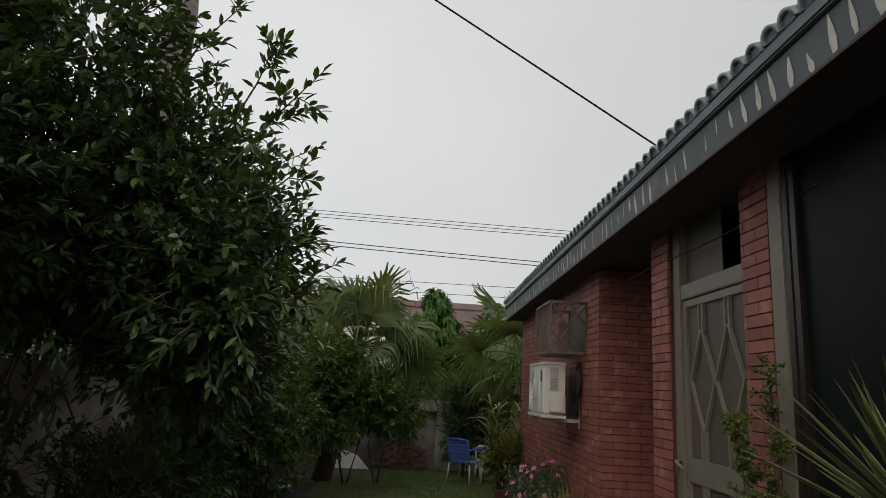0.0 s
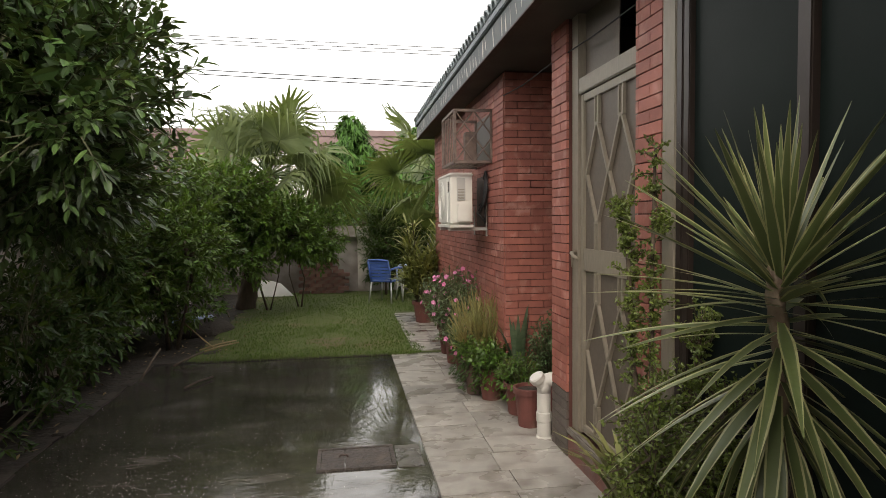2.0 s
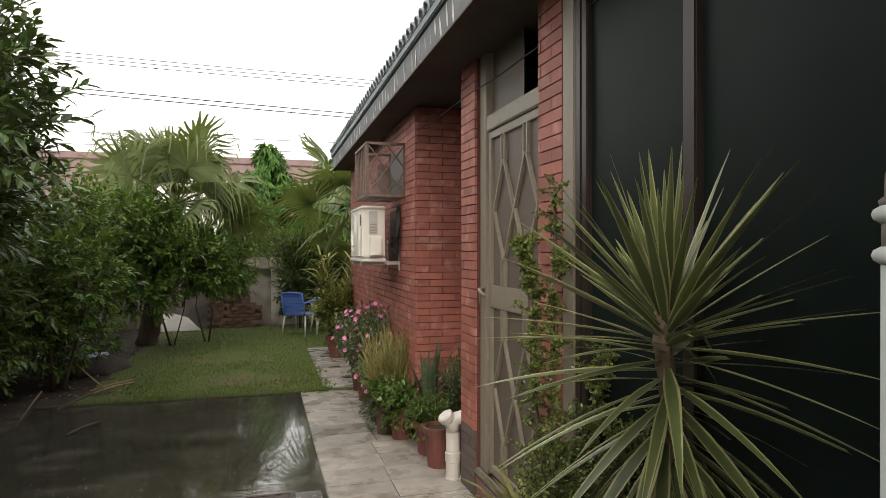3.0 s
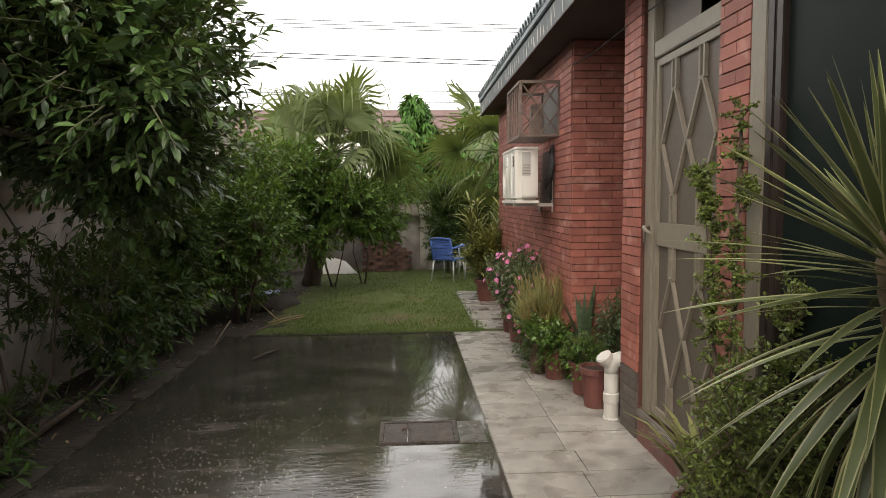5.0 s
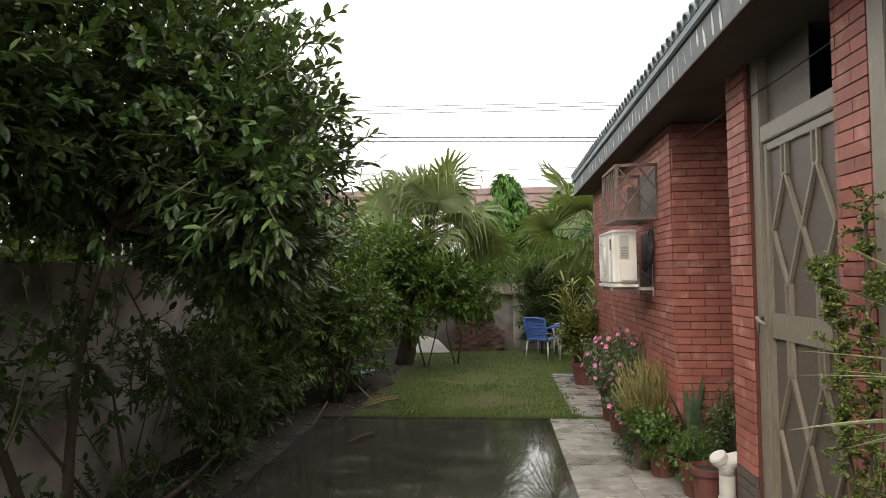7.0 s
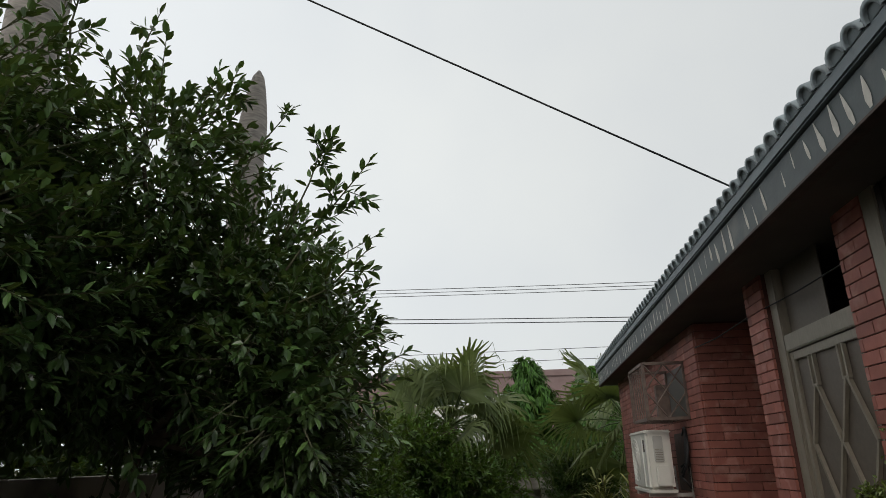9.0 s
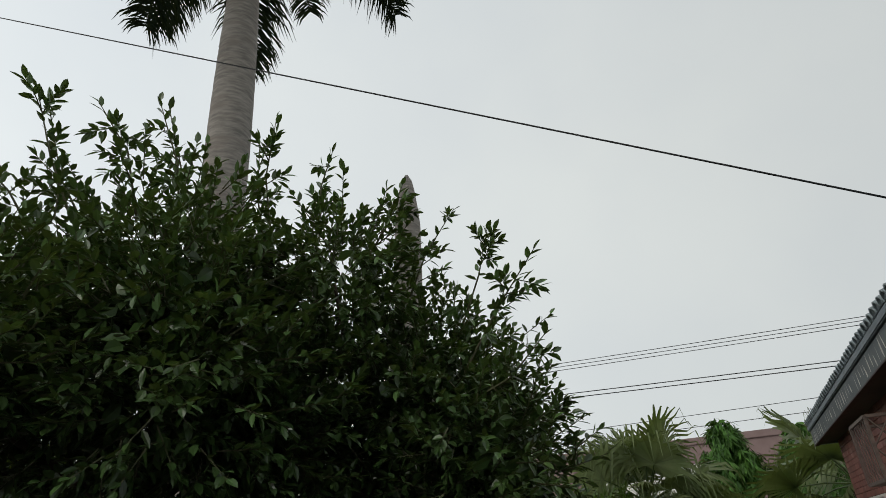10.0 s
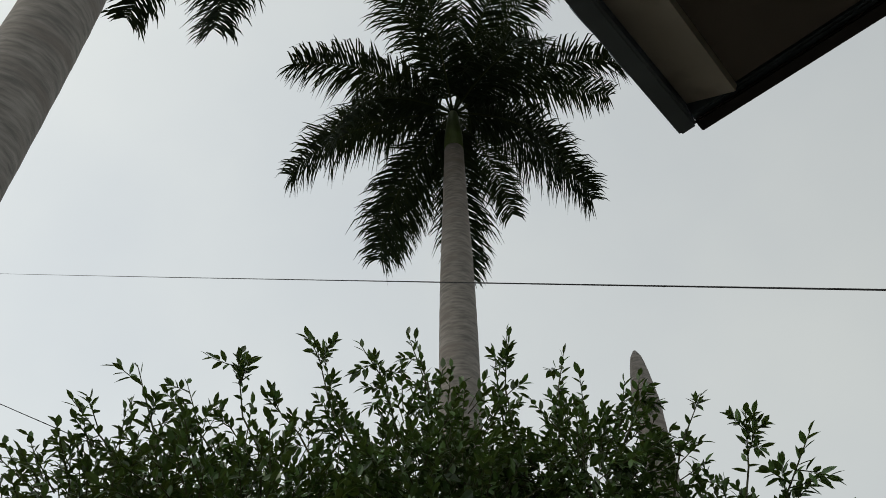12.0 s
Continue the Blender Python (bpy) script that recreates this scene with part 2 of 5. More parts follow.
def mpart(name, me, material, parent=None, label="", smooth=False):
    if not me.materials:
        me.materials.append(material)
    if smooth:
        me.polygons.foreach_set("use_smooth", [True] * len(me.polygons))
    ob = new(name, me)
    if parent is not None:
        ob.parent = parent
    if label:
        ob["label"] = label
    return ob


def thing(name, label, category, at=(0, 0, 0), group="", kind="", turn=0):
    ob = new(name)
    ob.matrix_basis = pose(*at, 0, 0, turn)
    ob.empty_display_size = 0.1
    return tagged(ob, label, category, group, kind)


def box(bm, x0, x1, y0, y1, z0, z1, bevel=0.0, m=None):
    r = bmesh.ops.create_cube(bm, size=1)["verts"]
    bmesh.ops.scale(bm, vec=(x1 - x0, y1 - y0, z1 - z0), verts=r)
    bmesh.ops.translate(bm, vec=((x0 + x1) / 2, (y0 + y1) / 2, (z0 + z1) / 2), verts=r)
    if bevel:
        es = {e for v in r for e in v.link_edges}
        r = bmesh.ops.bevel(bm, geom=list(es), offset=bevel, segments=2, affect="EDGES")["verts"]
    if m is not None:
        bmesh.ops.transform(bm, matrix=m, verts=r)
    return bm


def bbox(*a, **k):
    return box(bmesh.new(), *a, **k)


def tube(bm, pts, radii, seg=8, cap=True):
    """A tube through pts with a radius at each."""
    pts = [Vector(p) for p in pts]
    if not isinstance(radii, (list, tuple)):
        radii = [radii] * len(pts)
    rings, side = [], None
    for i, p in enumerate(pts):
        d = (pts[min(i + 1, len(pts) - 1)] - pts[max(i - 1, 0)]).normalized()
        if side is None:
            side = d.orthogonal().normalized()
        side = (side - d * side.dot(d)).normalized()
        up = d.cross(side)
        rings.append([bm.verts.new(p + (side * math.cos(a) + up * math.sin(a)) * radii[i]) for a in [2 * math.pi * k / seg for k in range(seg)]])
    for r0, r1 in zip(rings, rings[1:]):
        for k in range(seg):
            bm.faces.new((r0[k], r0[(k + 1) % seg], r1[(k + 1) % seg], r1[k]))
    if cap:
        bm.faces.new(rings[0][::-1])
        bm.faces.new(rings[-1])
    return bm


def lathe(bm, profile, seg=24, at=(0, 0, 0)):
    """Turns (radius, height) pairs about the z axis."""
    rings = [[bm.verts.new((at[0] + r * math.cos(2 * math.pi * k / seg), at[1] + r * math.sin(2 * math.pi * k / seg), at[2] + z)) for k in range(seg)] for r, z in profile]
    for r0, r1 in zip(rings, rings[1:]):
        for k in range(seg):
            bm.faces.new((r0[k], r0[(k + 1) % seg], r1[(k + 1) % seg], r1[k]))
    bm.faces.new(rings[0][::-1])
    bm.faces.new(rings[-1])
    return bm


class Leaves:
    """Gathers blades as plain lists and turns them into one mesh."""

    def __init__(self):
        self.v, self.f = [], []

    def leaf(self, p, d, n, length, width, droop=0.0, fold=0.12):
        """A pointed oval leaf from p along d, facing n."""
        d = d.normalized()
        s = d.cross(n)
        s = s.normalized() if s.length > 1e-4 else d.orthogonal().normalized()
        n = s.cross(d)
        i = len(self.v)
        q = Vector((0, 0, -1)) * droop * length
        h = n * fold * width
        self.v += [p, p + d * length * 0.32 + s * width * 0.46 + h + q * 0.15, p + d * length * 0.32 - s * width * 0.46 + h + q * 0.15,
                   p + d * length * 0.68 + s * width * 0.40 + h + q * 0.5, p + d * length * 0.68 - s * width * 0.40 + h + q * 0.5,
                   p + d * length + q, p + d * length * 0.35 + q * 0.15, p + d * length * 0.68 + q * 0.5]
        self.f += [(i, i + 6, i + 1), (i, i + 2, i + 6), (i + 1, i + 6, i + 7, i + 3), (i + 6, i + 2, i + 4, i + 7), (i + 3, i + 7, i + 5), (i + 7, i + 4, i + 5)]

    def blade(self, pts, n, width, taper=None):
        """A long blade through pts; its width follows taper."""
        i, k = len(self.v), len(pts)
        for j, p in enumerate(pts):
            d = (pts[min(j + 1, k - 1)] - pts[max(j - 1, 0)])
            s = d.cross(n)
            s = s.normalized() if s.length > 1e-6 else Vector((1, 0, 0))
            w = width * (taper[j] if taper else 1 - j / (k - 1) * 0.97) / 2
            self.v += [p - s * w, p + s * w]
        for j in range(k - 1):
            a = i + 2 * j
            self.f.append((a, a + 1, a + 3, a + 2))

    def mesh(self, name):
        me = bpy.data.meshes.new(name)
        me.from_pydata([tuple(v) for v in self.v], [], self.f)
        return me


rnd = random.Random(7)


def rv(s=1.0):
    return Vector((rnd.uniform(-s, s), rnd.uniform(-s, s), rnd.uniform(-s, s)))


def unit():
    while True:
        v = rv()
        if 0.05 < v.length < 1:
            return v.normalized()

# ---- ground ----
tagged(part("ground", bbox(-300, 300, -200, 400, -0.6, -0.06), EARTH), "dry bare ground beyond the garden", "ground", kind="structure")
tagged(part("concrete_yard", bbox(-2.03, 0.53, -4, 8.07, -0.055, 0.0), CONCRETE), "wet dark concrete yard with puddles", "pavement", kind="structure")


def uneven(x0, x1, y0, y1, z, amp, step, material, name, label, category, seed=0.0):
    bm = bmesh.new()
    nx, ny = int((x1 - x0) / step) + 1, int((y1 - y0) / step) + 1
    g = [[bm.verts.new((x0 + (x1 - x0) * i / nx, y0 + (y1 - y0) * j / ny,
                        z + amp * noise.noise((i * 0.35 + seed, j * 0.35, seed)) + amp * 0.5 * noise.noise((i * 1.1, j * 1.1, seed)))) for j in range(ny + 1)] for i in range(nx + 1)]
    for i in range(nx):
        for j in range(ny):
            bm.faces.new((g[i][j], g[i + 1][j], g[i + 1][j + 1], g[i][j + 1]))
    return tagged(part(name, bm, material, smooth=True), label, category, kind="structure")


uneven(-2.87, -2.03, -4, 8.07, 0.0, 0.035, 0.12, SOIL, "planting_bed", "damp dark soil bed along the garden wall", "bed", 3)
uneven(-2.87, -1.45, 8.08, 14.5, 0.0, 0.03, 0.12, SOIL, "shrub_bed", "bare damp soil under the shrubs", "bed", 5)
path = tagged(part("path_base", bbox(0.532, 1.62, -4, 8.1, -0.055, -0.010), JOINT), "pale wet stone slab path beside the house", "path", kind="structure")
path_far = tagged(part("path_end", bbox(0.84, 1.37, 8.1, 11.2, -0.055, -0.010), JOINT), "narrow end of the slab path", "path", kind="structure")
lawn = uneven(-1.7, 3.2, 8.08, 14.5, 0.008, 0.012, 0.15, LAWN, "lawn", "short green lawn with worn patches", "lawn", 9)
tagged(part("trim", bbox(-2.03, 0.53, 8.06, 8.10, -0.05, 0.014, bevel=0.006), KERB), "low dark edging between yard and lawn", "edging", kind="structure")

# ---- garden walls ----
ww = tagged(part("wall_west", bbox(-3.1, -2.87, -4, 14.75, -0.06, 1.46), PLASTER), "stained grey plastered garden wall", "wall", kind="structure")
part("coping", bbox(-3.13, -2.83, -4, 14.75, 1.462, 1.70, bevel=0.01), PLASTER, ww, "pale plastered coping band")
wn = tagged(part("wall_north", bbox(-2.87, 6, 14.52, 14.75, -0.06, 1.22), OLDPLASTER), "peeling plastered boundary wall", "wall", kind="structure")
part("coping", bbox(-2.87, 6, 14.48, 14.79, 1.222, 1.40, bevel=0.01), PLASTER, wn, "pale concrete coping")
part("pier", bbox(0.30, 0.58, 14.40, 14.519, -0.06, 1.22, bevel=0.01), PLASTER, wn, "pale peeling plaster pier")
part("pier_cap", bbox(-0.15, 0.66, 14.36, 14.478, 1.17, 1.41, bevel=0.012), PLASTER, wn, "pale concrete pier cap")

# white railing over the garden wall
rail = thing("iron_railing", "pale painted iron railing on the garden wall", "railing", (-2.98, 0, 1.70), kind="structure")
for z in (0.06, 0.52):
    part("rail", bbox(-0.012, 0.012, 5.5, 14.5, z - 0.012, z + 0.012), PAINTWHITE, rail)
_bar = bbox(-0.009, 0.009, -0.009, 0.009, 0, 0.6)
_me = bpy.data.meshes.new("bar")
_bar.to_mesh(_me)
_bar.free()
for i in range(75):
    mpart("bar", _me, PAINTWHITE, rail).location = (0, 5.55 + i * 0.12, 0)

# ---- house ----
wing = tagged(part("wall_wing", bbox(1.378, 6, 6.138, 10.15, -0.06, 2.80), MORTAR), "red brick wall of the house wing", "wall", kind="structure")
wdoor = tagged(part("wall_door", bbox(1.442, 1.72, 4.80, 5.09, -0.06, 2.84), MORTAR), "red brick pier beside the door", "wall", kind="structure")
wpier = tagged(part("wall_pier", bbox(1.442, 1.72, 3.60, 3.855, -0.06, 2.86), MORTAR), "red brick pier between door and window", "wall", kind="structure")
tagged(part("wall_recess", bbox(2.6, 2.7, 4.0, 6.138, -0.06, 2.85), MORTAR), "shaded back wall of the recess", "wall", kind="structure")
tagged(part("wall_inside", bbox(2.5, 2.6, -4, 5.0, -0.06, 2.85), INSIDE), "dim inner wall behind the door", "wall", kind="structure")
tagged(part("wall_divider", bbox(1.724, 2.5, 4.9, 5.05, -0.06, 2.85), INSIDE), "dim inner wall", "wall", kind="structure")
tagged(part("wall_south", bbox(-3.1, 6, -4.3, -4.02, -0.06, 3.2), PLASTER), "plain plastered wall behind", "wall", kind="structure")

# sloping group of the eaves: falls a little to the far end
roof = thing("roof", "grey-blue tiled roof with a chipped painted fascia", "roof", (0, 2.7, 2.80), kind="structure")
roof.matrix_basis = pose(0.08, 2.7, 2.765, -0.55)
Y0, Y1 = -6.6, 7.62
part("fascia", bbox(1.04, 1.075, Y0, Y1, 0.042, 0.218, bevel=0.004), BOARD, roof, "dark weathered fascia board")
part("fascia_end", bbox(1.076, 6, Y1 - 0.035, Y1, 0.042, 0.218), FASCIA, roof)
part("drip_strip", bbox(1.015, 1.08, Y0, Y1 + 0.01, 0.221, 0.282, bevel=0.008), FASCIA, roof)
part("soffit", bbox(1.077, 6, Y0, Y1 - 0.037, 0.05, 0.085), SOFFIT, roof, "dark brown eaves soffit")
part("bottom_lip", bbox(1.03, 1.085, Y0, Y1, 0.030, 0.041), RUST, roof, "dark lower lip of the fascia")
_sl = bmesh.new()
box(_sl, 1.02, 6.5, Y0, Y1, 0.287, 0.317)
bmesh.ops.rotate(_sl, cent=(1.02, 0, 0.287), matrix=Matrix.Rotation(radians(-20), 3, "Y"), verts=_sl.verts)
part("deck", _sl, FASCIA, roof)
# chipped patches on the fascia
_r = random.Random(11)
ch = Leaves()
y = -3.0
while y < 7.4:
    y += 0.119 + _r.uniform(-0.02, 0.02) + (0.119 if _r.random() < 0.1 else 0)
    h, w = _r.uniform(0.08, 0.155), _r.uniform(0.010, 0.042)
    z0 = _r.uniform(0.046, max(0.05, 0.215 - h))
    lean = _r.uniform(0.01, 0.045)
    ch.blade([Vector((1.0375, y + lean * k, z0 + h * k)) for k in (0, 0.3, 0.6, 1)], Vector((1, 0, 0)), w, [_r.uniform(0.3, 0.8), 1, _r.uniform(0.5, 0.9), 0.15])
mpart("chipped_paint", ch.mesh("chipped_paint"), CHIPPED, roof, "bare streaks where paint has flaked")["kind"] = "stuff"


def half_pipe(length, r, thick=0.016, seg=8):
    bm = bmesh.new()
    rings = []
    for x, s in ((0, 1.0), (length, 0.9)):
        for rr in (r * s, r * s - thick):
            rings.append([bm.verts.new((x, rr * math.cos(math.pi * k / seg), rr * math.sin(math.pi * k / seg))) for k in range(seg + 1)])
    o0, i0, o1, i1 = rings
    for k in range(seg):
        bm.faces.new((o0[k], o0[k + 1], o1[k + 1], o1[k]))
        bm.faces.new((i0[k + 1], i0[k], i1[k], i1[k + 1]))
        bm.faces.new((o0[k + 1], o0[k], i0[k], i0[k + 1]))
    bm.faces.new([bm.verts.new((0.012, v.co.y, v.co.z)) for v in i0])
    me = bpy.data.meshes.new("roof_tile")
    bm.to_mesh(me)
    bm.free()
    return me


_tile = half_pipe(0.42, 0.057)

for row in range(2):
    for i in range(92):
        o = mpart("roof_tile", _tile, TILE, roof, smooth=(i + row == 0))
        x = 1.005 + row * 0.33
        o.matrix_basis = pose(x, -3.35 + i * 0.119 + _r.uniform(-0.006, 0.006), 0.278 + row * 0.33 * math.tan(radians(20)) + _r.uniform(-0.004, 0.006), _r.uniform(-4, 4), -20 + _r.uniform(-2, 2), _r.uniform(-2, 2))

# porch roof over the path, its corner towards the garden
PORCHPAINT = mk("pale blue-grey painted board", (0.32, 0.37, 0.39), (0.24, 0.28, 0.30), rough=0.5, scale=8, bump=0.2)
porch = thing("porch_roof", "porch roof with tiled edge and dark soffit", "roof", (0, 0, 2.588), kind="structure")
PX, PY = -0.223, 1.284
part("edge_beam", bbox(PX, PX + 0.03, -4, PY, 0.03, 0.16, bevel=0.004), PORCHPAINT, porch)
part("front_beam", bbox(PX + 0.032, 1.03, PY - 0.03, PY, 0.025, 0.16, bevel=0.004), FASCIA, porch)
part("front_lip", bbox(PX + 0.032, 1.03, PY - 0.022, PY + 0.003, 0.016, 0.024, bevel=0.002), DARKWOOD, porch)
_ps = bbox(0.0, 0.078, -4, PY - 0.033, 0.0, 0.012)
bmesh.ops.transform(_ps, matrix=pose(PX + 0.034, 0, 0.052, 0, 30, 0), verts=_ps.verts)
part("pale_strip", _ps, BEIGE, porch, "beige painted soffit border")
part("soffit", bbox(PX + 0.104, 1.03, -4, PY - 0.034, 0.03, 0.07), PORCHSOFFIT, porch)
_rb = bmesh.new()
_pts = []
for cx, cy, a0 in ((0.12, PY - 0.42, 90), (0.85, PY - 0.42, 0), (0.85, -1.6, -90), (0.12, -1.6, -180)):
    for k in range(9):
        a = radians(a0 + 90 - k * 11.25)
        _pts.append((cx + 0.16 * math.cos(a), cy + 0.16 * math.sin(a), 0.028))
_pts.append(_pts[0])
tube(_rb, _pts, 0.022, 8, cap=False)
part("moulding", _rb, DARKWOOD, porch, "dark rounded soffit moulding", smooth=True)
_sl = bmesh.new()
box(_sl, PX - 0.02, 1.2, -4, PY + 0.01, 0.165, 0.19)
bmesh.ops.rotate(_sl, cent=(PX, 0, 0.165), matrix=Matrix.Rotation(radians(-12), 3, "Y"), verts=_sl.verts)
part("deck", _sl, FASCIA, porch)
for i in range(46):
    o = mpart("roof_tile", _tile, TILE, porch)
    o.matrix_basis = pose(PX - 0.022, PY - 0.06 - i * 0.112, 0.17, _r.uniform(-4, 4), -14, _r.uniform(-2, 2))

# ---- window and door ----
win = thing("window_1", "tall window with dark tinted panes", "window", (1.43, 0, 0), kind="structure")
part("window_frame", bbox(-0.004, 0.09, 3.49, 3.597, 0.0, 2.82, bevel=0.004), TIMBER, win, "taupe painted outer frame")
for a, b in ((3.44, 3.488), (3.385, 3.432)):
    part("window_frame", bbox(0.0, 0.05, a, b, 0.0, 2.80, bevel=0.005), DARKWOOD, win, "dark brown grooved frame")
part("mullion", bbox(-0.005, 0.05, 2.70, 2.765, 0.0, 2.80, bevel=0.006), DARKWOOD, win, "dark brown mullion")
part("mullion", bbox(-0.005, 0.05, 0.90, 0.96, 0.0, 2.80, bevel=0.006), DARKWOOD, win, "dark brown mullion")
part("pane", bbox(0.025, 0.035, 2.767, 3.384, 0.0, 2.80), DARKGLASS, win)
part("pane", bbox(0.025, 0.035, 0.962, 2.698, 0.0, 2.80), DARKGLASS, win)
part("pane", bbox(0.025, 0.035, -4, 0.898, 0.0, 2.80), DARKGLASS, win)


def strip(bm, a, b, w, x0, x1):
    """A bar between two (y, z) points, w wide, from x0 to x1."""
    a, b = Vector((a[0], a[1])), Vector((b[0], b[1]))
    d = b - a
    m = Matrix.Translation(((x0 + x1) / 2, (a.x + b.x) / 2, (a.y + b.y) / 2)) @ Matrix.Rotation(math.atan2(d.y, d.x), 4, "X") @ Matrix.Diagonal((x1 - x0, d.length, w, 1))
    bmesh.ops.create_cube(bm, size=1, matrix=m)


door = thing("door_1", "taupe screen door with diamond lattice, closed", "door", (1.46, 0, 0), kind="structure")
part("jamb", bbox(0.0, 0.09, 4.69, 4.798, 0.19, 2.83, bevel=0.006), TIMBER, door)
part("jamb", bbox(0.0, 0.09, 3.857, 3.90, 0.19, 2.83, bevel=0.006), TIMBER, door)
part("transom_bar", bbox(0.0, 0.09, 3.902, 4.688, 2.305, 2.40, bevel=0.006), TIMBER, door)
part("transom_pane", bbox(0.05, 0.056, 4.22, 4.688, 2.402, 2.83), MESHY, door, "brown transom panel")
leafp = part("leaf", bbox(0.016, 0.05, 4.645, 4.686, 0.21, 2.30, bevel=0.003), TIMBER, door)
for a in ((3.902, 3.94, 0.21, 2.30), (3.942, 4.643, 2.255, 2.30), (3.942, 4.643, 1.225, 1.36), (3.942, 4.643, 0.21, 0.26)):
    part("stile", bbox(0.016, 0.05, *a, bevel=0.003), TIMBER, leafp)
part("screen", bbox(0.034, 0.038, 3.93, 4.66, 0.22, 2.29), MESHY, leafp, "brown insect screen")
for z0, z1 in ((1.36, 2.255), (0.26, 1.225)):
    for c in (4.445, 4.125):
        lat = bmesh.new()
        hw, q = 0.155, 0.215
        zt, zb, zm = z1 - (z1 - z0) * q, z0 + (z1 - z0) * q, (z0 + z1) / 2
        for s in (-1, 1):
            strip(lat, (c + s * 0.024, z1), (c + s * 0.024, zt + 0.03), 0.016, 0.012, 0.032)
            strip(lat, (c + s * 0.006, zt + 0.04), (c + s * hw, zm), 0.017, 0.012, 0.032)
            strip(lat, (c + s * hw, zm), (c + s * 0.006, zb - 0.04), 0.017, 0.013, 0.032)
            strip(lat, (c + s * 0.024, zb - 0.03), (c + s * 0.024, z0), 0.016, 0.012, 0.032)
        part("lattice", lat, TIMBER, leafp, "diamond lattice bars")
hd = bmesh.new()
tube(hd, [(-0.005, 4.72, 1.33), (-0.04, 4.70, 1.33), (-0.045, 4.66, 1.315), (-0.04, 4.60, 1.30)], [0.012, 0.013, 0.012, 0.008], 8)
tube(hd, [(-0.035, 4.70, 1.33), (-0.03, 4.715, 1.24)], [0.011, 0.006], 8)
part("handle", hd, TIMBER, leafp, "painted metal latch", smooth=True)
DULLBRICK = mk("worn step brick", (0.20, 0.085, 0.068), (0.13, 0.065, 0.055), rough=0.8, scale=9, bump=0.5, c=(0.18, 0.14, 0.12), cscale=6, camt=0.4)
KERBTOP = mk("worn step concrete", (0.20, 0.175, 0.15), (0.13, 0.11, 0.095), rough=0.8, scale=8, bump=0.5)
sill = tagged(part("door_sill", bbox(1.432, 1.72, 3.86, 4.80, -0.01, 0.155, bevel=0.01), DULLBRICK), "brick step with worn concrete top", "step", kind="structure")
part("step_top", bbox(1.424, 1.46, 3.86, 4.80, 0.157, 0.20, bevel=0.008), KERBTOP, sill, "worn grey concrete tread")

# ---- trees ----


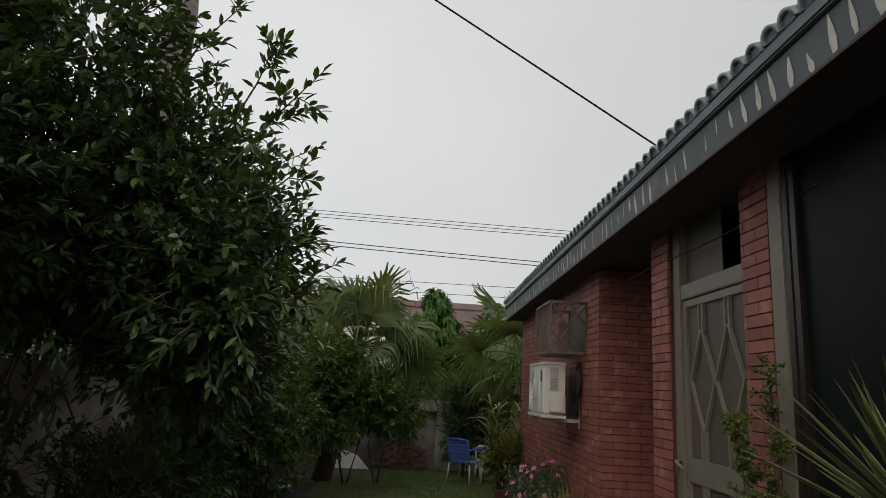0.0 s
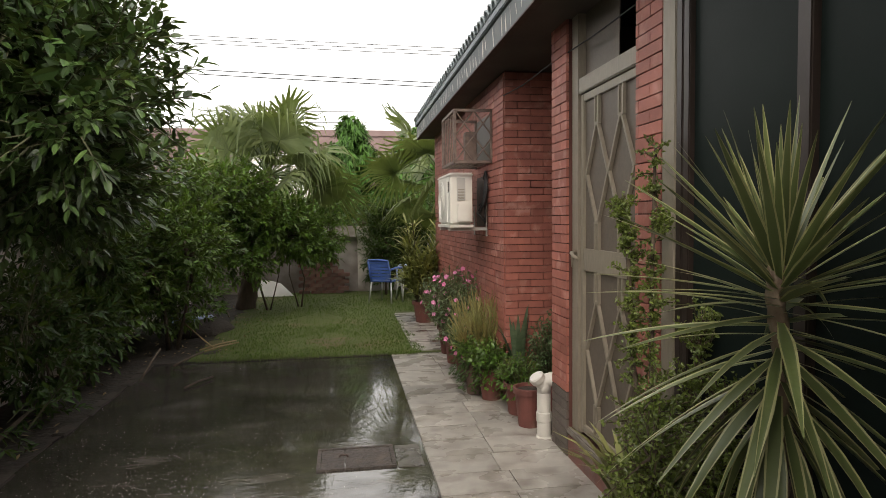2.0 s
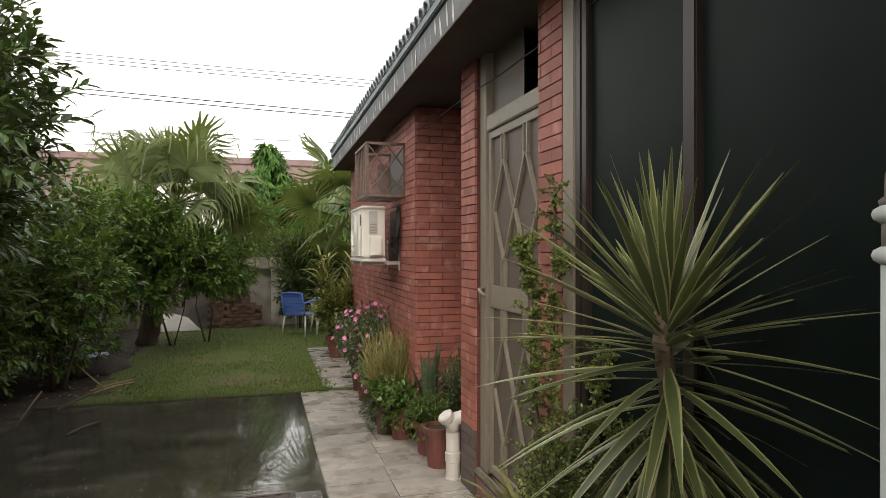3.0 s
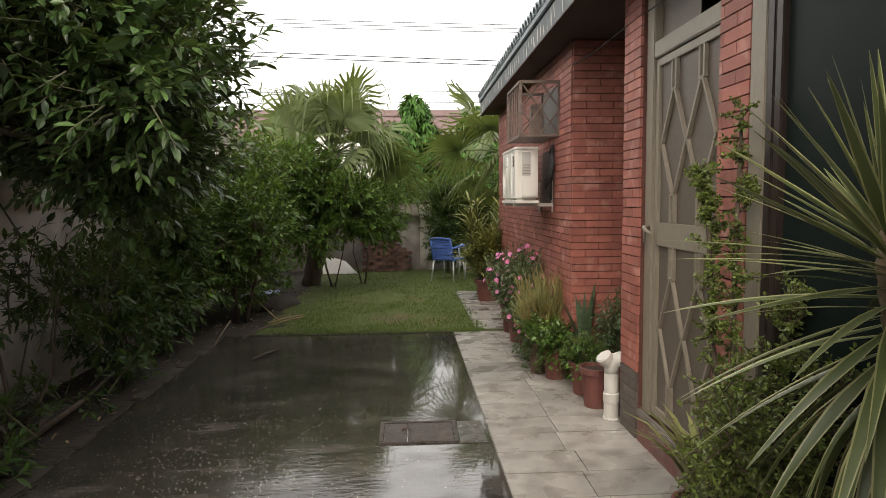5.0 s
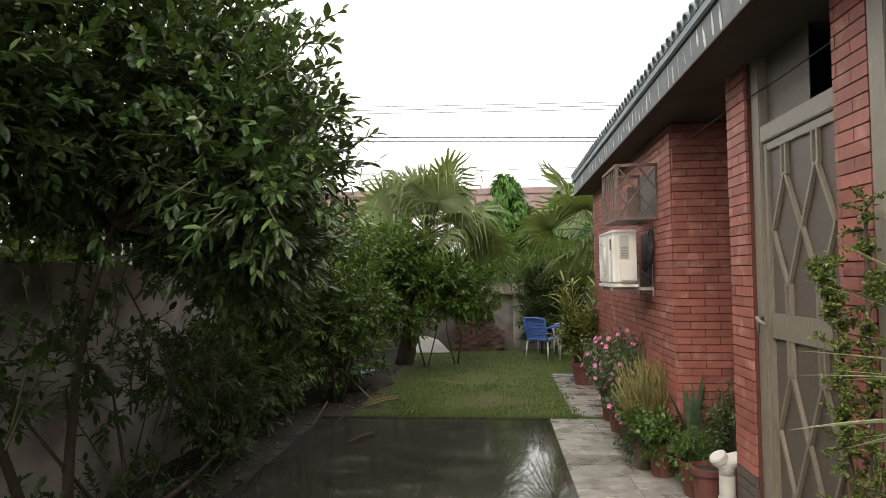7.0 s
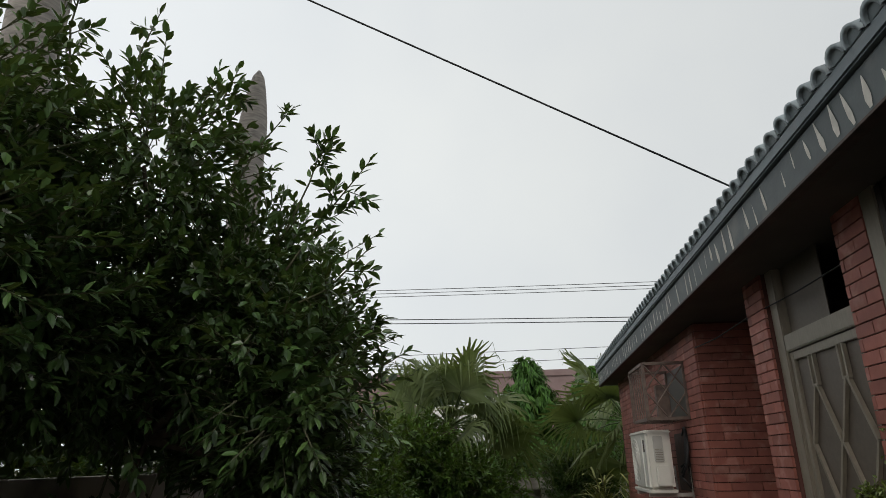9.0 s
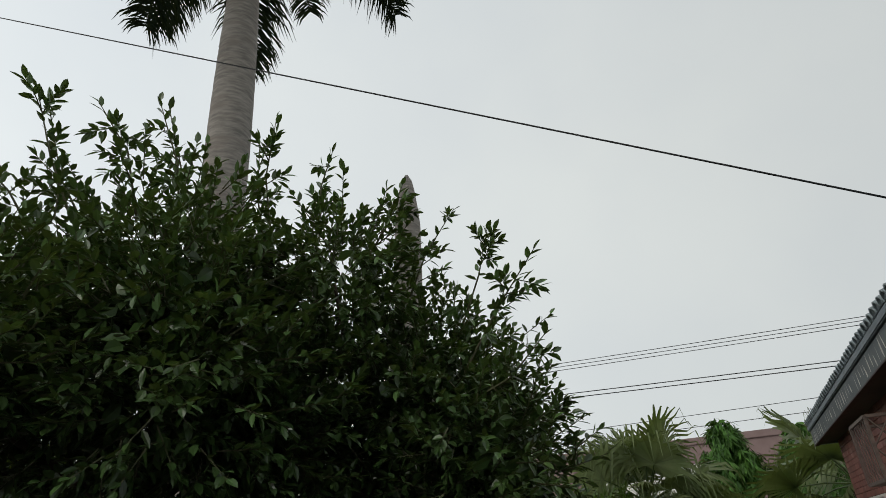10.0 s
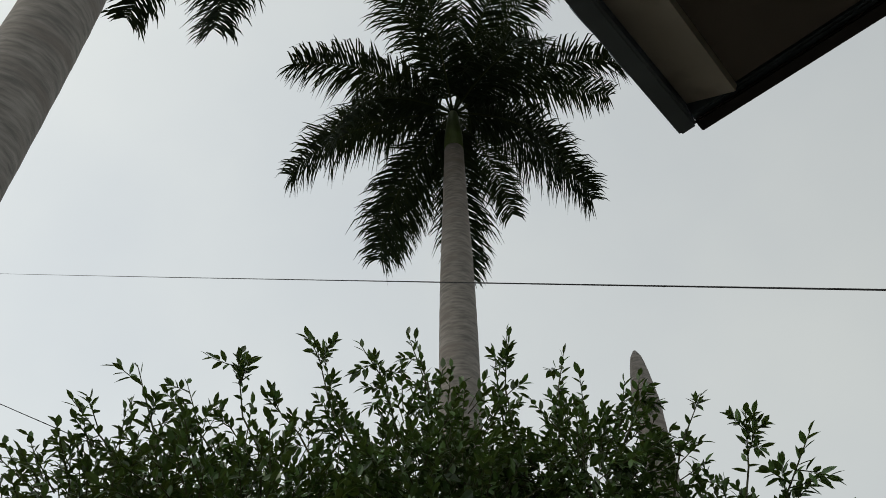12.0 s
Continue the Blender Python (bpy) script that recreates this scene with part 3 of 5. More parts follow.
def citrus(name, label, base, blobs, count, leaf=(0.075, 0.032), mat=LEAF, trunks=(), shoots=(), flowers=0, seed=1, droop=0.15, core=0.35, fill=0.0):
    """A tree or shrub: trunk, limbs to each clump (centre, radii), twigs with leaves, and long outer shoots."""
    global rnd
    rnd = random.Random(seed)
    t = thing(name, label, "tree" if "tree" in name else "shrub", base)
    bm = bmesh.new()
    b0 = Vector(base)
    L = Leaves()
    fl = Leaves()
    tw = bmesh.new()
    for path, r in trunks:
        tube(bm, [Vector(p) - b0 for p in path], [r * (1 - 0.6 * i / (len(path) - 1)) for i in range(len(path))], 8)
    tops = [Vector(p[-1]) - b0 for p, r in trunks] or [Vector((0, 0, 0))]
    total = sum(r[0] * r[1] + r[1] * r[2] + r[0] * r[2] for c, r in blobs)
    for c, r in blobs:
        c = Vector(c) - b0
        near = min(tops, key=lambda q: (q - c).length)
        mid = (near + c) / 2 + rv(0.1)
        tube(bm, [near, mid, c], [0.028, 0.02, 0.01], 6)
        n = int(count * (r[0] * r[1] + r[1] * r[2] + r[0] * r[2]) / total / 9)
        for _ in range(n):
            u = unit()
            k = (core + (1 - core) * rnd.random()) * rnd.uniform(0.85, 1.12)
            p = c + Vector((u.x * r[0], u.y * r[1], u.z * r[2])) * k
            out = (u + Vector((0, 0, 0.25)) + rv(0.5)).normalized()
            ln = rnd.uniform(0.10, 0.22)
            e = p + out * ln
            tube(tw, [p - out * 0.05, e], [0.004, 0.002], 3, cap=False)
            e1 = out.orthogonal().normalized()
            e2 = out.cross(e1)
            for j in range(9):
                q = p + out * ln * (j + 0.6) / 9
                ph = j * 2.4 + p.x * 9
                d = (out * (0.45 + 0.09 * j) + (e1 * math.cos(ph) + e2 * math.sin(ph)) * (0.95 - 0.06 * j) + rv(0.25)).normalized()
                L.leaf(q, d, (Vector((0, 0, 1)) + out * 0.3 + rv(0.5)).normalized(), leaf[0] * rnd.uniform(0.6, 1.2), leaf[1] * rnd.uniform(0.75, 1.15), droop)
            if flowers and rnd.random() < flowers:
                for j in range(5):
                    fl.leaf(e, (unit() + out * 0.5), out, 0.022, 0.012)
        for _ in range(int(n * fill) if c.z + b0.z < 2.7 else int(n * fill * 0.25)):
            u = unit() * rnd.uniform(0.05, 0.72)
            L.leaf(c + Vector((u.x * r[0], u.y * r[1], u.z * r[2])), unit(), unit(), leaf[0] * 1.5, leaf[1] * 1.9, 0.1)
    for a, b_, size in shoots:
        a, e = Vector(a) - b0, Vector(b_) - b0
        axis = e - a
        ln = axis.length
        side = axis.normalized()
        bend = rv(0.06)
        tube(tw, [a, a.lerp(e, 0.5) + bend, e], [0.007, 0.005, 0.002], 4, cap=False)

        ls = 1.08 if size > 30 else 0.9

        def spray(p, q, n_):
            d0 = (q - p).normalized()
            f1 = d0.orthogonal().normalized()
            f2 = d0.cross(f1)
            for j in range(n_):
                k = (j + 0.5) / n_
                ph = j * 2.4 + p.y * 7
                d = (d0 * (0.4 + 0.7 * k) + (f1 * math.cos(ph) + f2 * math.sin(ph)) * (1.0 - 0.45 * k) + rv(0.2)).normalized()
                L.leaf(p.lerp(q, k), d, (Vector((0, 0, 1)) + d0 * 0.3 + rv(0.6)).normalized(), leaf[0] * ls * rnd.uniform(0.75, 1.15), leaf[1] * ls * rnd.uniform(0.75, 1.0), droop * 0.5)

        spray(a.lerp(e, 0.45) + bend * 0.9, e, max(6, int(size / 4)))
        for j in range(max(2, int(size / 8))):
            k = rnd.uniform(0.25, 0.9)
            q = a.lerp(e, k) + bend * (1 - abs(2 * k - 1))
            o = (side * 0.75 + unit() * 0.85).normalized() * rnd.uniform(0.12, 0.26) * min(1, ln)
            tube(tw, [q, q + o * 0.5 + rv(0.01), q + o], [0.004, 0.003, 0.0015], 3, cap=False)
            spray(q + o * 0.25, q + o, rnd.randint(7, 11))
    part("trunk", bm, BARK, t, "brown branching trunk and limbs", smooth=True)
    part("twig", tw, TWIG, t)["kind"] = "stuff"
    cr = mpart("crown", L.mesh("crown"), mat, t)
    cr["kind"] = "stuff"
    if flowers:
        mpart("blossom", fl.mesh("blossom"), WHITEPETAL, t, "small white blossoms")["kind"] = "stuff"
    return t


_h = random.Random(41)
HANG = []
for _ in range(8):
    p = Vector((_h.uniform(-2.7, -1.5), _h.uniform(4.0, 6.6), _h.uniform(1.55, 1.9)))
    HANG.append((p, p + Vector((_h.uniform(-0.25, 0.3), _h.uniform(-0.35, 0.25), _h.uniform(-0.75, -0.25))), _h.randint(10, 20)))
citrus("citrus_tree", "large dense citrus tree with small white blossoms", (-2.5, 4.45, 0),
       [((-2.3, 4.2, 2.65), (1.0, 1.0, 0.85)), ((-1.5, 4.2, 2.6), (0.55, 0.65, 0.7)), ((-1.2, 4.1, 2.2), (0.45, 0.55, 0.55)), ((-1.95, 3.7, 3.25), (0.6, 0.55, 0.45)),
        ((-2.9, 3.4, 2.8), (0.9, 0.8, 0.9)), ((-2.6, 3.0, 3.2), (0.7, 0.6, 0.55)), ((-3.4, 2.6, 2.85), (0.8, 0.8, 0.8)), ((-3.6, 1.8, 2.75), (0.7, 0.7, 0.8)), ((-2.3, 2.9, 2.65), (0.6, 0.6, 0.7)),
        ((-2.0, 5.3, 2.4), (0.75, 0.8, 0.7)), ((-1.55, 4.8, 1.95), (0.5, 0.6, 0.6)), ((-2.6, 4.4, 2.3), (0.8, 0.9, 0.45)), ((-2.5, 6.0, 2.3), (0.7, 0.8, 0.6)), ((-1.35, 4.4, 1.85), (0.4, 0.5, 0.35)), ((-3.0, 2.2, 2.6), (0.8, 0.8, 0.7)), ((-2.4, 3.4, 2.45), (0.7, 0.7, 0.5)), ((-2.2, 5.0, 2.15), (0.6, 0.6, 0.4)),
        ((-1.7, 5.0, 1.85), (0.45, 0.6, 0.35)), ((-2.3, 6.5, 2.75), (0.6, 0.7, 0.55)), ((-2.6, 7.2, 2.55), (0.65, 0.8, 0.6)), ((-2.7, 8.2, 2.5), (0.6, 0.8, 0.6)), ((-2.9, 7.0, 3.0), (0.6, 0.8, 0.5)), ((-1.85, 5.9, 2.5), (0.5, 0.6, 0.55))],
       92000, leaf=(0.073, 0.035), trunks=[([(-2.5, 4.5, 0), (-2.48, 4.5, 0.6), (-2.35, 4.4, 1.3), (-2.1, 4.3, 1.9)], 0.035), ([(-2.55, 4.4, 0), (-2.65, 4.2, 0.7), (-2.75, 3.8, 1.4), (-2.9, 3.4, 2.0)], 0.03)],
       shoots=[((-1.35, 4.1, 2.9), (-1.03, 3.88, 3.47), 48), ((-1.25, 3.9, 2.65), (-0.71, 3.57, 3.12), 64), ((-1.3, 4.0, 2.5), (-0.74, 3.7, 2.72), 56), ((-1.2, 4.1, 2.2), (-0.70, 3.9, 2.36), 40), ((-1.3, 4.2, 1.9), (-0.62, 4.3, 2.2), 40),
               ((-2.0, 3.6, 3.5), (-1.85, 3.5, 4.05), 44), ((-2.3, 3.5, 3.4), (-2.25, 3.3, 4.15), 44), ((-2.7, 2.9, 3.5), (-2.8, 2.6, 4.15), 50), ((-2.5, 3.0, 3.5), (-2.45, 2.7, 4.1), 44), ((-3.0, 2.6, 3.3), (-3.15, 2.2, 3.75), 46),
               ((-3.3, 2.3, 3.0), (-3.4, 1.8, 3.65), 44), ((-1.8, 3.8, 3.4), (-1.5, 3.75, 3.85), 40), ((-3.5, 1.9, 3.0), (-3.5, 1.3, 3.5), 40), ((-1.6, 4.0, 3.2), (-1.25, 3.95, 3.7), 34), ((-2.2, 3.4, 3.5), (-2.05, 3.2, 4.2), 40), ((-2.9, 2.8, 3.4), (-3.05, 2.5, 4.15), 44), ((-3.2, 2.4, 3.2), (-3.3, 2.0, 3.65), 44), ((-2.5, 3.2, 3.5), (-2.6, 2.9, 4.25), 40),
               ((-3.0, 2.3, 3.2), (-3.1, 1.95, 3.9), 46), ((-3.4, 2.2, 3.1), (-3.6, 1.9, 3.9), 46), ((-2.8, 2.6, 3.4), (-2.85, 2.3, 4.05), 46), ((-3.2, 1.8, 3.0), (-3.3, 1.5, 3.7), 40)] + HANG, flowers=0.05, seed=3, fill=0.6)

_h = random.Random(43)
LOOSE = []
for _ in range(17):
    a = Vector((-2.55 + _h.uniform(-0.12, 0.5), _h.uniform(3.6, 6.2), _h.uniform(0.15, 0.9)))
    LOOSE.append((a, a + Vector((_h.uniform(-0.15, 0.35), _h.uniform(-0.35, 0.25), _h.uniform(0.35, 0.8))), _h.randint(14, 26)))
citrus("wall_shrub", "straggly dark shrub with thin stems before the wall", (-2.45, 5.0, 0),
       [((-2.4, 4.5, 1.1), (0.35, 0.5, 0.45)), ((-2.3, 5.3, 0.95), (0.35, 0.5, 0.4)), ((-2.45, 3.9, 1.2), (0.3, 0.4, 0.4))],
       1000, leaf=(0.075, 0.034), mat=LEAF3, trunks=[([(-2.45, 5.0, 0), (-2.4, 4.9, 0.4), (-2.35, 4.7, 0.9)], 0.018), ([(-2.43, 5.05, 0), (-2.3, 5.2, 0.4), (-2.3, 5.3, 0.8)], 0.015), ([(-2.48, 4.95, 0), (-2.5, 4.5, 0.5), (-2.45, 4.0, 1.0)], 0.015)],
       shoots=LOOSE, seed=44, core=0.1)


def royal_palm(name, label, x, y, height, r, lean=(0, 0), crown=True, seed=1, big=1.0):
    global rnd
    rnd = random.Random(seed)
    t = thing(name, label, "palm tree", (x, y, 0))
    bm = bmesh.new()
    n = 60
    pts, rad = [], []
    for i in range(n + 1):
        k = i / n
        pts.append((lean[0] * k, lean[1] * k, height * k - 0.1 * (i == 0)))
        bulge = 0.85 + 0.28 * math.exp(-((k - 0.58) / 0.26) ** 2) - 0.13 * max(0, k - 0.75) / 0.25
        if not crown:
            bulge = (1.05 - 0.12 * k) * min(1, 0.12 + math.sqrt(max(0, 1 - k) / 0.17))
        rad.append(r * bulge * (1 + 0.012 * (i % 2)))
    tube(bm, pts, rad, 20)
    part("trunk", bm, PALMTRUNK, t, smooth=True)
    if not crown:
        return t
    top = Vector(pts[-1])
    sh = bmesh.new()
    tube(sh, [top, top + Vector((0, 0, 0.4 * big)), top + Vector((0, 0, 0.9 * big)), top + Vector((0, 0, 1.2 * big))], [rad[-1] * 1.02, rad[-1] * 0.95, rad[-1] * 0.6, 0.05], 16)
    part("crownshaft", sh, SHAFT, t, "smooth green crownshaft", smooth=True)
    c = top + Vector((0, 0, 1.0 * big))
    for i in range(18):
        az = i * 2.399 + rnd.uniform(-0.2, 0.2)
        tilt = 1.2 - 1.66 * (i / 17) + rnd.uniform(-0.12, 0.12)
        ln = rnd.uniform(2.7, 3.4) * big
        h = Vector((math.cos(az), math.sin(az), 0))
        spine, p, a = [], c + h * 0.08, tilt
        for j in range(15):
            spine.append(p)
            p = p + (h * math.cos(a) + Vector((0, 0, math.sin(a)))) * ln / 14
            a -= 0.075 + 0.05 * j / 14
        fr = bmesh.new()
        tube(fr, spine, [0.03 * (1 - 0.9 * j / 14) for j in range(15)], 5)
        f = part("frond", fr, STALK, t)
        L = Leaves()
        side = h.cross(Vector((0, 0, 1)))
        fine = random.Random(seed * 7 + i)
        for j in range(280):
            k = 0.07 + 0.93 * j / 279
            q = k * 14
            s0 = spine[min(13, int(q))].lerp(spine[min(13, int(q)) + 1], q - int(q) if q < 14 else 1)
            d = (spine[min(13, int(q)) + 1] - spine[min(13, int(q))]).normalized()
            up = side.cross(d)
            sg = 1 if j % 2 else -1
            le = 0.68 * big * (1 - 0.55 * max(0, k - 0.55) / 0.45) * rnd.uniform(0.6, 1.15) * min(1, 0.5 + k * 2)
            o = (side * sg + d * 0.55 + up * rnd.uniform(-0.45, 0.75) + rv(0.28)).normalized()
            g = Vector((0, 0, -1))
            L.blade([s0, s0 + o * le * 0.45 + g * le * 0.03, s0 + o * le * 0.8 + g * le * rnd.uniform(0.1, 0.26), s0 + o * le * 0.98 + g * le * rnd.uniform(0.3, 0.6)], up, 0.037, [0.6, 1, 0.72, 0.08])
            if j % 3:
                continue
            o = (side * sg + d * 0.6 + up * fine.uniform(-0.4, 0.6)).normalized()
            le *= fine.uniform(0.7, 1.1)
            L.blade([s0, s0 + o * le * 0.45, s0 + o * le * 0.8 + g * le * fine.uniform(0.1, 0.3), s0 + o * le * 0.96 + g * le * fine.uniform(0.35, 0.65)], up, 0.037, [0.6, 1, 0.75, 0.08])
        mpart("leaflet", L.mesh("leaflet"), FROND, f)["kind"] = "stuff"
    return t


royal_palm("royal_palm", "tall royal palm with ringed grey trunk and full crown", -5.6, 6.61, 12.45, 0.275, seed=5, big=1.36)
royal_palm("royal_palm", "tall royal palm close by with thick grey trunk", -4.2, 0.81, 12.6, 0.245, lean=(0, -1.35), seed=9, big=1.3)
royal_palm("palm_stump", "dead crownless palm trunk tapering to a point", -4.86, 10.74, 8.9, 0.27, lean=(0.22, 0), crown=False, seed=6)

# ---- things on the house wall ----
CAGEIRON = mk("weathered brown iron", (0.19, 0.135, 0.11), (0.11, 0.08, 0.068), rough=0.7, scale=20, bump=0.3)
cage = thing("window_cage", "rusty iron lattice cage over a wall opening", "cage", (1.366, 6.55, 2.06))
W, D, H = 0.346, 0.66, 0.46
for x, y in ((-W, 0), (-W, D), (-0.01, 0), (-0.01, D)):
    part("post", bbox(x - 0.012, x + 0.012, y - 0.012, y + 0.012, 0, H), CAGEIRON, cage)
for z in (0, H):
    for a in ((-W, 0, -0.012, 0.012), (-W, 0, D - 0.012, D + 0.012)):
        part("rail", bbox(a[0], a[1], a[2], a[3], z - 0.012, z + 0.012), CAGEIRON, cage)
    part("rail", bbox(-W - 0.012, -W + 0.012, 0, D, z - 0.012, z + 0.012), CAGEIRON, cage)
lat = bmesh.new()


def xbars(bm, o, u, v, nu, nv, r):
    o, u, v = Vector(o), Vector(u), Vector(v)
    for i in range(nu):
        for j in range(nv):
            a, b = o + u * i / nu + v * j / nv, o + u * (i + 1) / nu + v * (j + 1) / nv
            c, d = o + u * (i + 1) / nu + v * j / nv, o + u * i / nu + v * (j + 1) / nv
            tube(bm, [a, b], r, 5, cap=False)
            tube(bm, [c, d], r, 5, cap=False)


xbars(lat, (-W, 0, 0), (W, 0, 0), (0, 0, H), 2, 2, 0.007)
part("lattice_end", lat, CAGEIRON, cage)
lat = bmesh.new()
for i in range(7):
    tube(lat, [(-W, D * (i + 0.5) / 7, 0), (-W, D * min(1, (i + 1.3) / 7), H)], 0.006, 5)
part("lattice_front", lat, CAGEIRON, cage)
lat = bmesh.new()
xbars(lat, (-W, 0, 0), (W, 0, 0), (0, D, 0), 4, 5, 0.006)
part("lattice_bottom", lat, CAGEIRON, cage)
part("crate", bbox(-0.21, -0.10, 0.22, 0.30, 0.013, 0.30, bevel=0.008), CAGEIRON, cage, "old rusty board")

ACGREY = mk("greyed enamel", (0.50, 0.49, 0.45), (0.42, 0.41, 0.38), rough=0.45, scale=5, bump=0.05)
ac = thing("air_conditioner", "off-white outdoor air conditioner on a steel bracket", "air conditioner", (1.0, 6.70, 1.495))
part("casing", bbox(0.0, 0.21, 0.0, 0.74, 0.0, 0.47, bevel=0.018), ACWHITE, ac)
part("base_tray", bbox(-0.006, 0.216, -0.006, 0.746, -0.03, -0.002, bevel=0.004), ACWHITE, ac)
part("top_cover", bbox(-0.008, 0.218, -0.008, 0.748, 0.445, 0.48, bevel=0.012), ACWHITE, ac)
part("service_cover", bbox(0.06, 0.18, -0.045, 0.002, 0.02, 0.19, bevel=0.012), ACWHITE, ac, "boxy valve cover")
part("grip", bbox(0.06, 0.14, -0.012, 0.002, 0.22, 0.43, bevel=0.005), ACGREY, ac, "grey recessed grip panel")
for i in range(7):
    part("vent_slot", bbox(0.07, 0.13, -0.0145, -0.0122, 0.235 + i * 0.014, 0.240 + i * 0.014), TIMBER, ac)
part("front_ridge", bbox(-0.008, 0.0, 0.16, 0.18, 0.02, 0.43), ACWHITE, ac)
gr = bmesh.new()
for k in range(5):
    r = 0.04 + 0.036 * k
    tube(gr, [(-0.012, 0.46 + r * math.cos(a * math.pi / 12), 0.235 + r * math.sin(a * math.pi / 12)) for a in range(25)], 0.003, 4, cap=False)
part("fan_grille", gr, ACWHITE, ac, "round fan guard")
part("badge", bbox(-0.004, -0.001, 0.07, 0.12, 0.30, 0.40), RUST, ac, "dark plain badge")
br = thing("wall_bracket", "pale steel angle bracket under the air conditioner", "bracket", (1.366, 6.78, 1.40))
part("upright", bbox(-0.012, 0, -0.02, 0.02, -0.02, 0.27), STEEL, br)
part("arm", bbox(-0.37, -0.013, -0.018, 0.018, 0.035, 0.064), STEEL, br)
part("hole", bbox(-0.0135, -0.012, -0.006, 0.006, 0.20, 0.23), RUST, br)
part("hole", bbox(-0.0135, -0.012, -0.006, 0.006, 0.14, 0.17), RUST, br)
b2 = copy_thing(br, pose(1.366, 7.33, 1.40))
hose = bmesh.new()
for k, (dy, z) in enumerate(((0, 0), (0.02, 0.05), (-0.03, -0.04))):
    tube(hose, [(1.27, 6.71, 1.62 + z), (1.31, 6.67 + dy, 1.70), (1.33, 6.66 + dy, 1.86 + z), (1.345, 6.71, 1.96), (1.355, 6.79, 1.99), (1.36, 6.90, 1.93)], 0.011, 6)
tube(hose, [(1.25, 6.70, 1.60), (1.28, 6.64, 1.56), (1.32, 6.66, 1.50), (1.33, 6.70, 1.62), (1.34, 6.74, 1.80)], 0.008, 6)
tagged(part("cooling_pipes", hose, CABLE, smooth=True), "black insulated pipes looping to the wall", "pipes")
part("wall_opening", bbox(1.358, 1.3595, 6.57, 7.19, 2.075, 2.505), DARKWOOD, wing, "dark opening behind the cage")
# thin dark brown sheet on the brick behind the unit
part("stain_patch", bbox(1.358, 1.3595, 6.74, 7.2, 1.47, 1.95), RUST, wing, "flat dark brown patch behind the unit")

pv = thing("drain_pipe", "off-white plastic drain pipe with capped elbow", "pipe", (1.395, 5.175, 0))
pv.scale = (0.86, 0.86, 0.86)
bm = bmesh.new()
lathe(bm, [(0.066, -0.02), (0.066, 0.012), (0.058, 0.016), (0.058, 0.135), (0.064, 0.14), (0.064, 0.21), (0.057, 0.215), (0.057, 0.40)])
part("upright", bm, WHITEPVC, pv, smooth=False)
bm = bmesh.new()
tube(bm, [(0, 0, 0.37), (0, 0, 0.43), (0.02, -0.01, 0.475), (0.07, -0.02, 0.485), (0.085, -0.022, 0.485)], [0.057, 0.060, 0.060, 0.060, 0.064], 20)
part("elbow", bm, WHITEPVC, pv, smooth=True)
bm = bmesh.new()
tube(bm, [(0, 0, 0.42), (-0.05, -0.01, 0.485)], [0.052, 0.054], 20)
part("branch", bm, WHITEPVC, pv, smooth=True)
bm = bmesh.new()
tube(bm, [(-0.045, -0.01, 0.478), (-0.071, -0.014, 0.510), (-0.076, -0.015, 0.517)], [0.064, 0.066, 0.055], 20)
part("cap", bm, WHITEPVC, pv, "round screw cap")

wire = bmesh.new()
tube(wire, [(1.365, 6.2, 2.58), (1.40, 5.7, 2.57), (1.44, 5.05, 2.60), (1.44, 4.4, 2.58), (1.44, 3.75, 2.58), (1.46, 3.0, 2.62), (1.47, 2.0, 2.70)], 0.0045, 5)
tagged(part("wall_cable", wire, CABLE, smooth=True), "thin black cable strung under the eaves", "cable")

column = thing("garden_column", "round white painted column with taupe bands", "column", (1.235, 1.815, 0))
column.scale = (1, 1, 0.957)
bm = bmesh.new()
lathe(bm, [(0.14, -0.01), (0.14, 0.08), (0.11, 0.12), (0.10, 0.16), (0.098, 1.625)], 28)
part("shaft", bm, PAINTWHITE, column, smooth=True)
for z in (1.625, 1.70):
    bm = bmesh.new()
    lathe(bm, [(0.098, z), (0.109, z + 0.008), (0.112, z + 0.017), (0.109, z + 0.026), (0.098, z + 0.033)], 28)
    part("ring", bm, PAINTWHITE, column, smooth=True)
bm = bmesh.new()
lathe(bm, [(0.097, 1.65), (0.097, 1.704)], 28)
part("band", bm, TAUPE, column, "taupe painted band", smooth=True)
bm = bmesh.new()
lathe(bm, [(0.10, 1.732), (0.102, 1.742), (0.093, 1.75), (0.092, 1.79), (0.085, 1.815), (0.06, 1.825)], 28)
part("cap", bm, TAUPE, column, "taupe rounded cap", smooth=True)

# ---- yard ----
mh = thing("manhole_cover", "dark rusty iron manhole cover set in concrete", "manhole cover", (0.075, 5.02, 0))
for a in ((-0.25, 0.25, -0.185, -0.16), (-0.25, 0.25, 0.16, 0.185), (-0.25, -0.225, -0.158, 0.158), (0.225, 0.25, -0.158, 0.158)):
    part("rim", bbox(*a, -0.01, 0.012, bevel=0.003), IRON, mh)
for a, b in ((-0.222, -0.075), (-0.07, 0.222)):
    part("plate", bbox(a, b, -0.155, 0.155, -0.01, 0.008, bevel=0.004), IRON, mh)
bm = bmesh.new()
tube(bm, [(-0.11, 0.02, 0.006), (-0.10, 0.02, 0.022), (-0.06, 0.02, 0.022), (-0.05, 0.02, 0.006)], 0.006, 6)
part("lifting_ring", bm, RUST, mh)
PATCH = mk("wet cement patch", (0.11, 0.10, 0.088), (0.04, 0.037, 0.033), rough=0.25, rvar=0.15, scale=9, bump=0.5, bscale=20)
